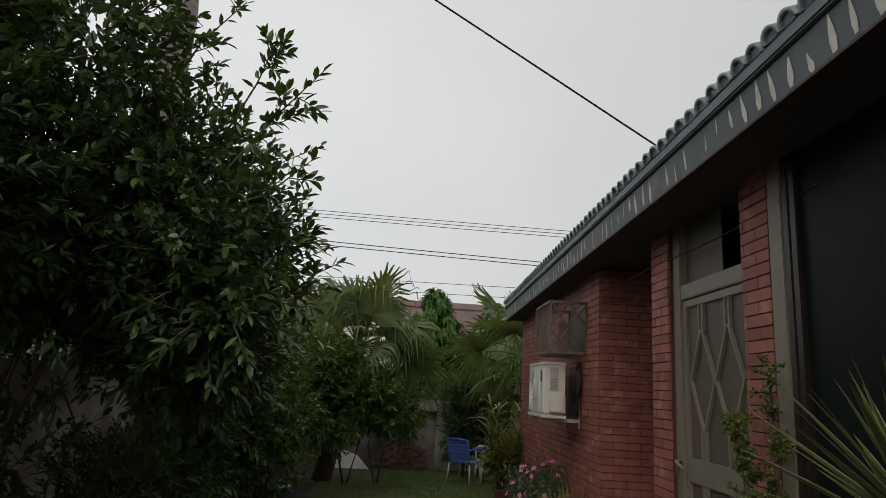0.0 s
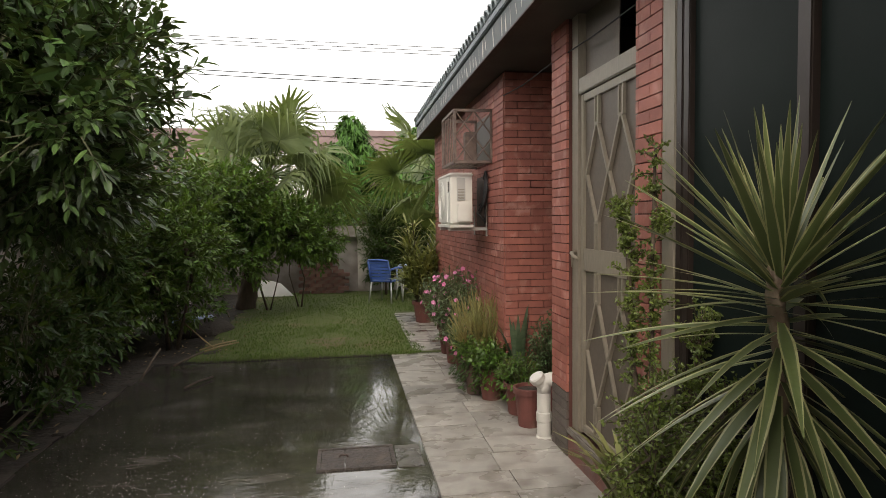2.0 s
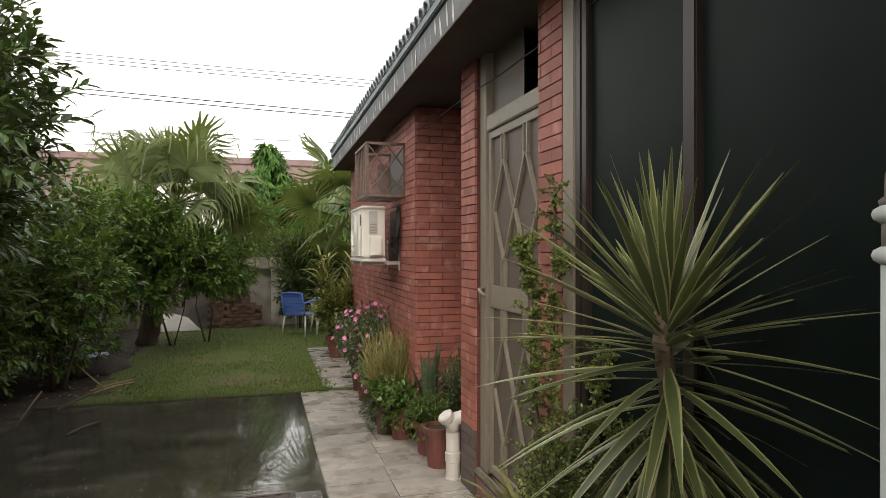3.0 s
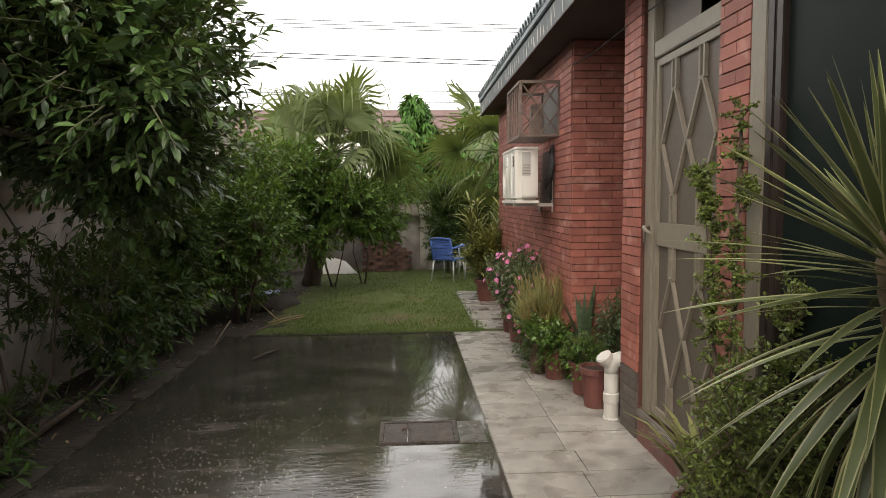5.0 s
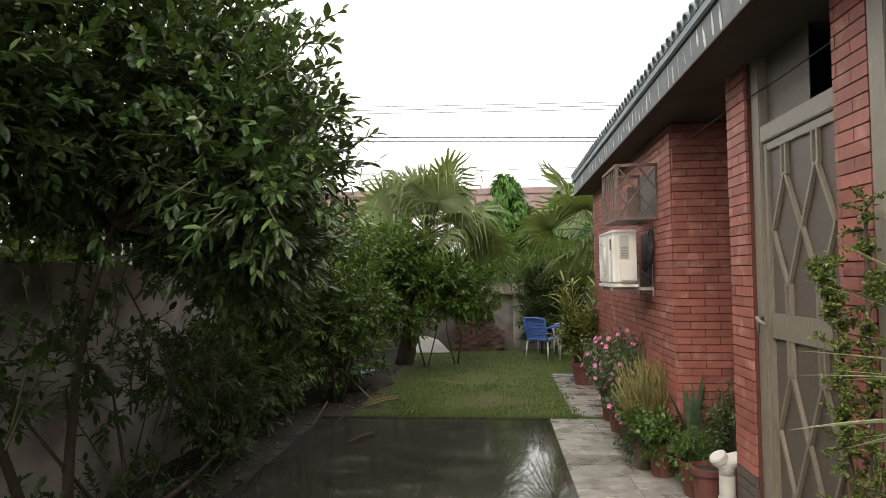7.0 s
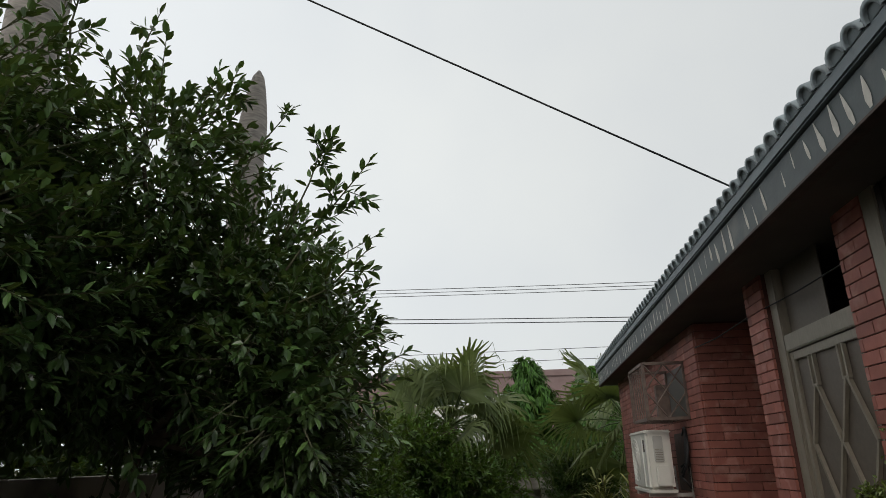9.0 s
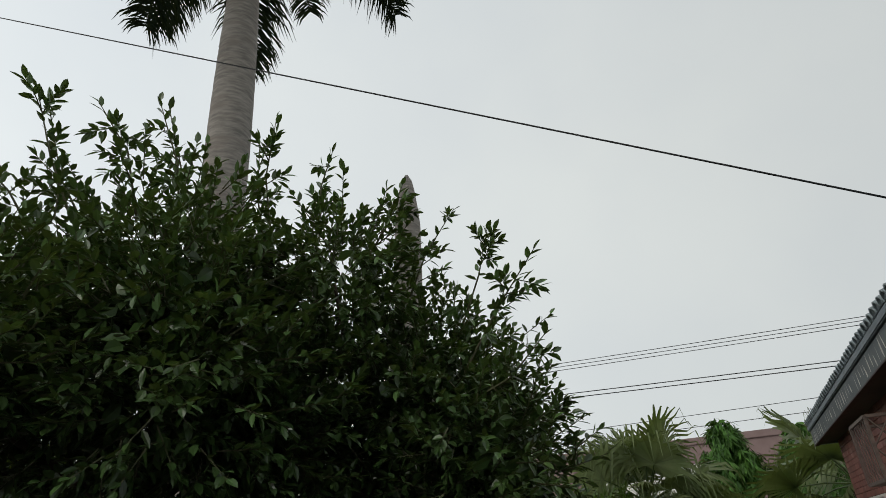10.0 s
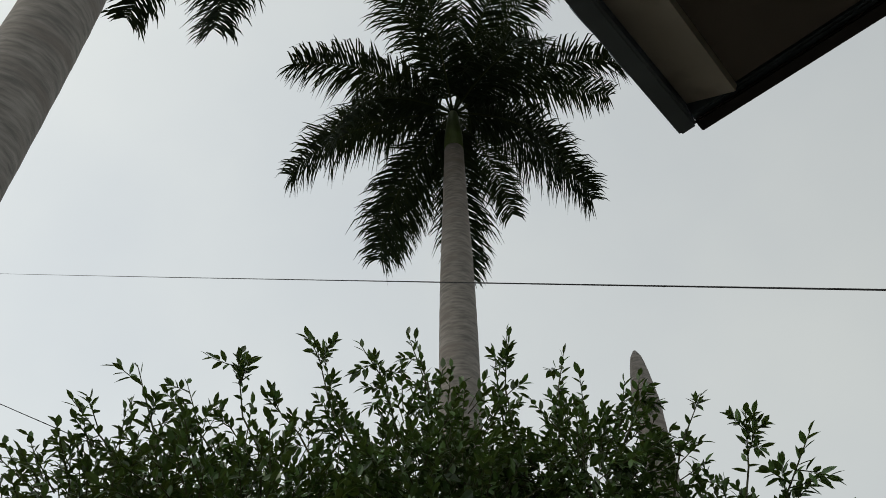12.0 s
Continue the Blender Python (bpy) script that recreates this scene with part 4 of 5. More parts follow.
tagged(part("repair_patch", bbox(0.335, 0.50, 4.82, 5.2, -0.01, 0.004, bevel=0.002), PATCH), "pale cement repair beside the cover", "patch")

pl = Leaves()
rnd = random.Random(21)
for i in range(2600):
    x, y = -1.2 + rnd.gauss(0, 0.55), 4.0 + rnd.gauss(0, 1.1)
    if -2.0 < x < 0.5 and y < 7.9:
        pl.leaf(Vector((x, y, 0.003)), Vector((rnd.uniform(-1, 1), rnd.uniform(-1, 1), 0.15)), Vector((0, 0, 1)), rnd.uniform(0.004, 0.011), rnd.uniform(0.003, 0.006))
tagged(mpart("fallen_petals", pl.mesh("fallen_petals"), WHITEPETAL), "tiny white petals fallen on wet concrete", "petals", kind="stuff")


def rod(name, label, a, b, r, material):
    bm = bmesh.new()
    m = (Vector(a) + Vector(b)) / 2 + Vector((0, 0, 0.01))
    tube(bm, [a, m, b], [r, r * 0.95, r * 0.85], 8)
    return tagged(part(name, bm, material, smooth=True), label, "stick", "sticks on the ground")


rod("bamboo_stick", "pale dry split bamboo stick on the soil", (-1.68, 8.65, 0.03), (-1.35, 9.15, 0.035), 0.012, STRAW)
rod("bamboo_stick", "pale dry split bamboo stick on the soil", (-1.62, 8.55, 0.03), (-1.30, 9.02, 0.035), 0.011, STRAW)
rod("dead_branch", "thin dry branch leaning from the shrubs", (-1.55, 8.75, 0.03), (-2.2, 9.3, 0.42), 0.009, STRAW)
rod("dead_branch", "thin grey branch on the yard", (-1.95, 7.35, 0.015), (-1.9, 7.85, 0.22), 0.012, BARK)
rod("dead_branch", "short broken branch on wet concrete", (-1.46, 7.0, 0.012), (-1.28, 7.35, 0.02), 0.011, BARK)
rod("dead_branch", "grey branch at the lawn edge", (-1.78, 7.9, 0.02), (-1.55, 8.25, 0.09), 0.013, BARK)
ba = bmesh.new()
for i in range(4):
    bmesh.ops.create_icosphere(ba, subdivisions=2, radius=0.12, matrix=Matrix.Translation((-2.45 + 0.13 * i, 10.6 + 0.1 * (i % 2), 0.08)) @ Matrix.Diagonal((1.2, 0.8, 0.6, 1)))
for v in ba.verts:
    v.co += Vector(noise.noise_vector(v.co * 9)) * 0.05
tagged(part("plastic_sheet", ba, CLOTH, smooth=True), "crumpled pale blue plastic sheet", "litter")
mound = bmesh.new()
bmesh.ops.create_icosphere(mound, subdivisions=3, radius=0.5, matrix=Matrix.Translation((-2.0, 10.2, 0.0)) @ Matrix.Diagonal((0.9, 1.2, 0.32, 1)))
for v in mound.verts:
    v.co += Vector(noise.noise_vector(v.co * 4)) * 0.08
tagged(part("soil_mound", mound, SOIL, smooth=True), "heap of dark garden soil", "soil")

# edging of the bed
_kb = bbox(-0.05, 0.05, -0.11, 0.11, -0.03, 0.045, bevel=0.008)
_km = bpy.data.meshes.new("kerb_brick")
_kb.to_mesh(_km)
_kb.free()
edge = thing("bed_edging", "dark mossy brick edging of the planting bed", "edging", (-2.05, 0, 0), kind="structure")
for i in range(34):
    y = 0.2 + i * 0.23
    if 5.2 < y < 5.9:
        continue
    mpart("brick", _km, KERB, edge).matrix_basis = pose(rnd.uniform(-0.012, 0.012), y, rnd.uniform(-0.044, -0.026), 0, 0, rnd.uniform(-5, 5))

# ---- lawn furniture and far wall ----
chair = thing("garden_chair", "blue plastic garden chair with pale metal legs", "chair", (0.78, 12.55, 0.0), turn=-32)
part("seat", bbox(-0.21, 0.21, -0.20, 0.22, 0.40, 0.425, bevel=0.01), BLUE, chair)
for i in range(6):
    part("back_slat", bbox(-0.205, 0.205, -0.215 - 0.018 * i, -0.20 - 0.018 * i, 0.445 + i * 0.06, 0.495 + i * 0.06, bevel=0.004), BLUE, chair)
bk = bmesh.new()
for s in (-1, 1):
    tube(bk, [(s * 0.205, -0.20, 0.40), (s * 0.208, -0.25, 0.60), (s * 0.20, -0.315, 0.80)], 0.017, 8)
tube(bk, [(-0.20, -0.315, 0.80), (0, -0.325, 0.815), (0.20, -0.315, 0.80)], 0.018, 8)
part("back_frame", bk, BLUE, chair, smooth=True)
for s in (-1, 1):
    am = bmesh.new()
    tube(am, [(s * 0.21, -0.24, 0.63), (s * 0.25, -0.05, 0.655), (s * 0.25, 0.16, 0.645), (s * 0.235, 0.22, 0.58), (s * 0.22, 0.21, 0.42)], [0.018, 0.024, 0.024, 0.02, 0.016], 8)
    part("armrest", am, BLUE, chair, smooth=True)
    for a, b in (((s * 0.20, -0.19, 0.40), (s * 0.235, -0.25, -0.005)), ((s * 0.20, 0.20, 0.40), (s * 0.225, 0.24, -0.005))):
        lg = bmesh.new()
        tube(lg, [a, b], 0.015, 8)
        part("leg", lg, CHROME, chair, "pale metal leg", smooth=True)
chair2 = copy_thing(chair, pose(1.27, 12.8, 0.0, 0, 0, 100))
tagged(chair2, "pale blue-white plastic garden chair facing its neighbour", "chair", "garden chairs")
tagged(chair, "blue plastic garden chair with pale metal legs", "chair", "garden chairs")
for o in chair2.children:
    if o.data.materials[0] == BLUE:
        o.data = o.data.copy()
        o.data.materials[0] = CLOTH

sl = bmesh.new()
vs = [sl.verts.new(p) for p in ((-0.45, 0, 0), (0.50, 0, 0), (0.24, 0.16, 0.24), (-0.02, 0.20, 0.32), (-0.42, 0.18, 0.30))]
f = sl.faces.new(vs)
r = bmesh.ops.extrude_face_region(sl, geom=[f])
bmesh.ops.translate(sl, vec=(0, 0.03, -0.012), verts=[v for v in r["geom"] if isinstance(v, bmesh.types.BMVert)])
bmesh.ops.recalc_face_normals(sl, faces=sl.faces)
tagged(part("marble_slab", sl, WHITESTONE), "broken white marble slab leaning on the wall", "slab").matrix_basis = pose(-1.50, 13.9, 0.01)

_b = bbox(-0.11, 0.11, -0.05, 0.05, -0.034, 0.034, bevel=0.006)
_bm = bpy.data.meshes.new("old_brick")
_b.to_mesh(_bm)
_b.free()
OLDBRICK = mk("old stacked brick", (0.22, 0.10, 0.08), (0.16, 0.08, 0.065), rough=0.85, scale=10, bump=0.5, obj=0.35, c=(0.24, 0.17, 0.14), cscale=5)
pile = thing("brick_stack", "rough stack of old weathered bricks against the wall", "bricks", (-0.45, 14.25, 0.0))
for k in range(12):
    n = 4 if k < 7 else 3 if k < 10 else 1
    for i in range(n):
        for d in (0, 0.115):
            o = mpart("brick", _bm, OLDBRICK, pile)
            o.matrix_basis = pose(-0.36 + i * 0.235 + (0.11 if k % 2 else 0) + rnd.uniform(-0.02, 0.02), d + rnd.uniform(-0.015, 0.015), 0.034 + k * 0.071, 0, rnd.uniform(-2, 2), rnd.uniform(-7, 7))

# ---- pots and pot plants ----


def pot(name, label, x, y, r, h, group="pots along the path", material=TERRA):
    t = thing(name, label, "plant pot", (x, y, -0.006), group)
    bm = bmesh.new()
    lathe(bm, [(r * 0.68, 0), (r * 0.72, 0.01), (r * 0.95, h * 0.84), (r * 1.07, h * 0.85), (r * 1.08, h * 0.99), (r * 1.04, h), (r * 0.92, h), (r * 0.9, h * 0.9), (r * 0.01, h * 0.89)], 22)
    part("body", bm, material, t, smooth=False)
    so = bmesh.new()
    lathe(so, [(r * 0.89, h * 0.87), (r * 0.885, h * 0.915), (r * 0.3, h * 0.93)], 16)
    part("soil", so, SOIL, t)
    return t


def vinca(t, h, r, n, z0, flowers, mat=LEAF3, leaf=(0.045, 0.022), seed=1):
    global rnd
    rnd = random.Random(seed)
    L, F, st = Leaves(), Leaves(), bmesh.new()
    for i in range(n):
        a, k = rnd.uniform(0, 6.283), math.sqrt(rnd.random())
        tip = Vector((r * k * math.cos(a), r * k * math.sin(a), z0 + h * rnd.uniform(0.35, 1) * (1 - 0.35 * k)))
        b = Vector((0.25 * tip.x, 0.25 * tip.y, z0 - 0.02))
        mid = b.lerp(tip, 0.5) + Vector((0, 0, 0.04))
        tube(st, [b, mid, tip], [0.004, 0.003, 0.002], 3, cap=False)
        for j in range(11):
            q = b.lerp(mid, (j + 1) / 5.5) if j < 5 else mid.lerp(tip, (j - 4) / 6.5)
            L.leaf(q, unit() + Vector((0, 0, 0.2)), Vector((0, 0, 1)) + rv(0.6), leaf[0] * rnd.uniform(0.7, 1.2), leaf[1] * rnd.uniform(0.8, 1.2), 0.15)
        if rnd.random() < flowers:
            nrm = (Vector((tip.x, tip.y - 0.4 * r, 0.6 * r)) + rv(0.2 * r)).normalized()
            e1 = nrm.orthogonal().normalized()
            e2 = nrm.cross(e1)
            for j in range(5):
                c = math.cos(j * 1.2566), math.sin(j * 1.2566)
                F.leaf(tip + Vector((0, 0, 0.01)), e1 * c[0] + e2 * c[1] + nrm * 0.15, nrm, 0.028, 0.025, 0)
    part("stem", st, TWIG, t)["kind"] = "stuff"
    mpart("foliage", L.mesh("foliage"), mat, t)["kind"] = "stuff"
    if flowers:
        mpart("blossom", F.mesh("blossom"), PETAL, t, "pink five-petalled flowers")["kind"] = "stuff"


def blades(t, n, h, spread, width, z0, mat, stiff=0.3, seed=1, name="leaf_blade"):
    global rnd
    rnd = random.Random(seed)
    L = Leaves()
    for i in range(n):
        a = rnd.uniform(0, 6.283)
        o = Vector((math.cos(a), math.sin(a), 0))
        s = spread * rnd.uniform(0.25, 1)
        hh = h * rnd.uniform(0.6, 1)
        b = o * 0.03 + Vector((0, 0, z0))
        pts = [b + o * s * (k ** 1.5) + Vector((0, 0, hh * (k - stiff * k ** 3))) for k in (0, 0.25, 0.5, 0.75, 1)]
        L.blade(pts, o.cross(Vector((0, 0, 1))).cross(o), width, [0.8, 1, 0.9, 0.6, 0.04])
    mpart(name, L.mesh(name), mat, t)["kind"] = "stuff"


def trailing(t, n, r, z0, z1, mat, seed):
    """Leaves hanging over the open side of a pot."""
    global rnd
    rnd = random.Random(seed)
    L = Leaves()
    for i in range(n):
        a = rnd.uniform(2.2, 5.8)
        k = r * rnd.uniform(0.9, 1.25)
        z = z1 - (z1 - z0) * rnd.random() ** 1.6
        L.leaf(Vector((k * math.cos(a), k * math.sin(a), z)), Vector((math.cos(a), math.sin(a), -0.6)) + rv(0.4), Vector((0, 0, 1)) + rv(0.5), rnd.uniform(0.03, 0.045), rnd.uniform(0.015, 0.024))
    mpart("trailing_leaves", L.mesh("trailing_leaves"), mat, t)["kind"] = "stuff"


PENCIL = mk("pencil plant stems", (0.16, 0.19, 0.06), (0.24, 0.17, 0.06), rough=0.5, scale=4, isl=0.3, bump=0)
VINCALEAF = mk("grey-green periwinkle leaf", (0.050, 0.092, 0.036), (0.095, 0.140, 0.062), rough=0.45, scale=3, isl=0.4, bump=0, trans=0.2)
OLIVE = mk("yellow-green strap leaf", (0.28, 0.28, 0.085), (0.15, 0.18, 0.055), rough=0.45, scale=3, isl=0.35, bump=0, trans=0.2)
SNAKE = mk("banded snake plant leaf", (0.05, 0.085, 0.045), (0.11, 0.15, 0.085), rough=0.4, scale=9, bump=0, stretch=(0.4, 0.4, 4))
SUCC = mk("jade leaf", (0.10, 0.145, 0.028), (0.15, 0.19, 0.045), rough=0.35, scale=3, isl=0.4, bump=0, trans=0.15)
REDDISH = mk("aloe leaf", (0.16, 0.19, 0.06), (0.22, 0.19, 0.08), rough=0.5, scale=4, isl=0.35, bump=0)
DARKPOT = mk("old dark pot", (0.13, 0.07, 0.055), (0.08, 0.05, 0.04), rough=0.75, scale=6, bump=0.4)

pot("empty_pot", "empty red terracotta pot beside the drain pipe", 1.37, 5.44, 0.115, 0.30)
t = pot("potted_plant", "terracotta pot with feathery green seedlings", 1.38, 5.74, 0.125, 0.26)
vinca(t, 0.28, 0.23, 130, 0.24, 0, LEAF2, (0.05, 0.012), 4)
blades(t, 16, 0.30, 0.18, 0.02, 0.24, OLIVE, seed=44)
trailing(t, 110, 0.135, 0.14, 0.27, LEAF2, 34)
t = pot("snake_plant", "snake plant with banded leaves in a terracotta pot", 1.44, 5.98, 0.12, 0.28)
blades(t, 26, 0.62, 0.20, 0.055, 0.26, SNAKE, 0.05, 9)
t = pot("succulent_pot", "grey-green bushy succulent in a clay pot", 1.64, 5.72, 0.11, 0.30)
vinca(t, 0.60, 0.22, 150, 0.28, 0, VINCALEAF, (0.04, 0.017), 12)
t = pot("potted_plant", "clay pot with trailing light green leaves", 1.25, 6.17, 0.11, 0.28)
vinca(t, 0.30, 0.27, 150, 0.26, 0, LEAF2, (0.04, 0.028), 5)
trailing(t, 200, 0.12, 0.12, 0.29, LEAF2, 32)
t = pot("potted_plant", "mossy dark pot with light green creeper", 1.15, 6.36, 0.10, 0.32, material=DARKPOT)
vinca(t, 0.24, 0.2, 110, 0.30, 0, LEAF2, (0.04, 0.024), 6)
trailing(t, 220, 0.115, 0.05, 0.32, LEAF3, 33)
t = pot("periwinkle_pot", "dark clay pot with trailing pink periwinkle", 1.19, 6.80, 0.13, 0.36, material=DARKPOT)
vinca(t, 0.36, 0.33, 150, 0.30, 0.05, VINCALEAF, seed=7)
trailing(t, 260, 0.15, 0.06, 0.36, LEAF3, 31)
fl = Leaves()
for px, py, pz in ((-0.16, -0.12, 0.30), (-0.10, -0.16, 0.27), (-0.18, -0.06, 0.34)):
    for j in range(5):
        fl.leaf(Vector((px, py, pz)), Vector((math.cos(j * 1.2566), -0.3, math.sin(j * 1.2566))), Vector((0, -1, 0.2)), 0.024, 0.022, 0)
mpart("blossom", fl.mesh("blossom"), PETAL, t)["kind"] = "stuff"
t = pot("pencil_plant", "pencil cactus with reddish thin stems in clay pot", 1.26, 6.55, 0.09, 0.28)
rnd = random.Random(8)
st = bmesh.new()
for i in range(150):
    a, k = rnd.uniform(0, 6.283), math.sqrt(rnd.random())
    tip = Vector((0.30 * k * math.cos(a) - 0.06, 0.36 * k * math.sin(a), rnd.uniform(0.5, 0.98) - 0.12 * k))
    b = Vector((0.05 * math.cos(a), 0.05 * math.sin(a), 0.28))
    m = b.lerp(tip, 0.55) + rv(0.03)
    tube(st, [b, m, tip], [0.006, 0.005, 0.003], 4)
    for j in range(3):
        q = m.lerp(tip, rnd.uniform(0, 0.6))
        tube(st, [q, q + Vector((rnd.uniform(-0.06, 0.06), rnd.uniform(-0.06, 0.06), rnd.uniform(0.06, 0.14)))], [0.004, 0.0025], 4)
part("stem", st, PENCIL, t)["kind"] = "stuff"
t = pot("periwinkle_pot", "clay pot of tall pink flowering periwinkle", 1.20, 7.56, 0.14, 0.36)
vinca(t, 0.82, 0.38, 300, 0.30, 0.14, VINCALEAF, seed=14)
t = pot("periwinkle_pot", "clay pot of pink flowering periwinkle by the wall", 1.21, 8.05, 0.14, 0.34)
vinca(t, 0.85, 0.38, 260, 0.28, 0.12, VINCALEAF, seed=15)
t = pot("periwinkle_pot", "clay pot of tall pink periwinkle against the brick", 1.22, 7.17, 0.12, 0.30)
vinca(t, 0.86, 0.32, 190, 0.3, 0.12, VINCALEAF, seed=16)
t = pot("reed_plant", "tall yellow-green strap-leaved plant in a clay pot", 1.19, 10.15, 0.18, 0.34)
rnd = random.Random(61)
st, L = bmesh.new(), Leaves()
for i in range(26):
    a = rnd.uniform(0, 6.283)
    b = Vector((0.08 * math.cos(a), 0.08 * math.sin(a), 0.3))
    tip = Vector((0.26 * math.cos(a), 0.24 * math.sin(a), rnd.uniform(0.5, 1.5)))
    tube(st, [b, tip], [0.012, 0.008], 5)
    for j in range(42):
        aa, el = j * 2.4, rnd.uniform(0.1, 1.1)
        d = Vector((math.cos(aa) * math.cos(el), math.sin(aa) * math.cos(el), math.sin(el)))
        ln = rnd.uniform(0.24, 0.42)
        q = b.lerp(tip, 0.3 + 0.7 * j / 41)
        L.blade([q, q + d * ln * 0.5, q + d * ln * 0.85 - Vector((0, 0, 0.03)), q + d * ln - Vector((0, 0, 0.07))], Vector((0, 0, 1)) + rv(0.2), 0.030, [0.7, 1, 0.7, 0.05])
part("stem", st, TWIG, t)["kind"] = "stuff"
mpart("strap_leaves", L.mesh("strap_leaves"), OLIVE, t)["kind"] = "stuff"

# yucca by the window
YG = mk("yucca green", (0.075, 0.105, 0.036), (0.135, 0.160, 0.055), rough=0.36, scale=3, bump=0.1, stretch=(1, 1, 1), obj=0.3)
YC = mk("yucca cream margin", (0.40, 0.38, 0.19), (0.27, 0.27, 0.12), rough=0.4, scale=3, bump=0, obj=0.25)
YB = mk("yucca stem", (0.24, 0.18, 0.12), (0.13, 0.09, 0.06), rough=0.85, scale=14, bump=0.8, bscale=30, bdist=0.01)


def yucca_leaf(length, width, bend):
    bm = bmesh.new()
    rows = []
    n = 9
    for i in range(n):
        k = i / (n - 1)
        w = width / 2 * min(1, 0.45 + 2.2 * k) * (1 - max(0, k - 0.35) / 0.65) ** 0.8 + 0.0008
        z = -bend * length * k * k
        rows.append([bm.verts.new((s * w, length * k * (1 - 0.12 * bend * k), z + (0.16 * w if abs(s) == 1 else 0.06 * w if s else 0))) for s in (-1, -0.72, 0, 0.72, 1)])
    for a, b in zip(rows, rows[1:]):
        for j in range(4):
            f = bm.faces.new((a[j], a[j + 1], b[j + 1], b[j]))
            f.material_index = 1 if j in (0, 3) else 0
            f.smooth = True
    me = bpy.data.meshes.new("yucca_leaf")
    bm.to_mesh(me)
    bm.free()
    me.materials.append(YG)
    me.materials.append(YC)
    return me


yu = pot("yucca_plant", "tall variegated yucca with cream-edged sword leaves", 1.15, 2.46, 0.17, 0.34, group="")
bm = bmesh.new()
n = 36
tube(bm, [(0.012 * math.sin(i * 0.5), 0.01 * math.cos(i * 0.4), 0.30 + 1.14 * i / n) for i in range(n + 1)], [0.030 - 0.009 * i / n + 0.005 * (i % 2) for i in range(n + 1)], 10)
part("stem", bm, YB, yu, "brown scarred stem", smooth=True)
kinds = [yucca_leaf(l, w, b) for l, w, b in ((0.40, 0.029, 0.02), (0.49, 0.032, 0.05), (0.54, 0.034, 0.09), (0.55, 0.035, 0.15), (0.51, 0.036, 0.32))]
rnd = random.Random(77)
for i in range(136):
    k = i / 135
    az = i * 2.39996 + rnd.uniform(-0.2, 0.2)
    el = 86 - 142 * k ** 0.85 + rnd.uniform(-7, 7)
    z = 1.45 - 0.24 * k if k < 0.5 else 1.33 - 0.70 * (k - 0.5)
    kind = kinds[min(4, int(k * 4.2 + rnd.uniform(0, 0.8)))]
    s = rnd.uniform(0.82, 1.08)
    o = mpart("leaf", kind, YG, yu)
    o.matrix_basis = Matrix.Translation((0, 0, z)) @ Matrix.Rotation(az, 4, "Z") @ Matrix.Translation((0, 0.018, 0)) @ Matrix.Rotation(radians(el), 4, "X") @ Matrix.Rotation(rnd.uniform(-0.25, 0.25), 4, "Y") @ Matrix.Scale(s, 4)
for az, z in ((0.6, 1.40), (1.0, 1.33)):
    o = mpart("dead_leaf", yucca_leaf(0.12, 0.05, 0.5), YC, yu, "short torn pale leaf")
    o.matrix_basis = Matrix.Translation((0.02, -0.02, z)) @ Matrix.Rotation(-az - 1.2, 4, "Z") @ Matrix.Rotation(radians(-15), 4, "X")

# jade bushes by the pier
def jade(name, label, base, path, r, n, seed):
    global rnd
    rnd = random.Random(seed)
    t = thing(name, label, "shrub", base)
    b0 = Vector(base)
    st, L = bmesh.new(), Leaves()
    for stem, rr in path:
        pts = [Vector(p) - b0 for p in stem]
        tube(st, pts, [0.016 * (1 - 0.6 * i / (len(pts) - 1)) for i in range(len(pts))], 6)
        for i in range(n):
            k = rnd.uniform(0.12, 1) * (len(pts) - 1)
            q = pts[int(min(k, len(pts) - 1.001))].lerp(pts[int(min(k, len(pts) - 1.001)) + 1], k % 1)
            o = (unit() + Vector((0, 0, 0.35))).normalized() * rnd.uniform(0.3, 1) * rr
            tube(st, [q, q + o * 0.6 + rv(0.01), q + o], [0.005, 0.003, 0.002], 3, cap=False)
            for j in range(26):
                L.leaf(q + o * (0.2 + 0.85 * j / 25) + rv(0.012), unit() + o.normalized() * 0.4, unit() + Vector((0, 0, 0.6)), rnd.uniform(0.013, 0.024), rnd.uniform(0.010, 0.017), 0, 0.25)
    part("stem", st, BARK, t)["kind"] = "stuff"
    mpart("foliage", L.mesh("foliage"), SUCC, t)["kind"] = "stuff"
    return t


jade("jade_bush", "tall jade plant climbing beside the brick pier", (1.30, 3.42, -0.005),
     [([(1.30, 3.42, -0.005), (1.31, 3.45, 0.6), (1.33, 3.5, 1.2), (1.36, 3.53, 1.86)], 0.10), ([(1.30, 3.42, 0.3), (1.27, 3.55, 0.9), (1.28, 3.62, 1.35), (1.26, 3.68, 1.62)], 0.10),
      ([(1.30, 3.40, 0.2), (1.38, 3.30, 0.7), (1.40, 3.22, 1.15)], 0.17)], 0.1, 100, 4)
jade("jade_bush", "low spreading jade bush by the door step", (1.22, 3.15, -0.005),
     [([(1.22, 3.15, -0.005), (1.20, 3.2, 0.4), (1.20, 3.25, 0.85)], 0.22), ([(1.22, 3.15, 0.1), (1.12, 3.05, 0.4), (1.05, 2.95, 0.75)], 0.24),
      ([(1.22, 3.15, 0.1), (1.30, 3.05, 0.5), (1.34, 2.95, 0.9)], 0.22)], 0.2, 210, 5)
t = pot("aloe_pot", "clay pot of reddish-green sword-leaved aloe", 1.30, 3.64, 0.13, 0.18, group="")
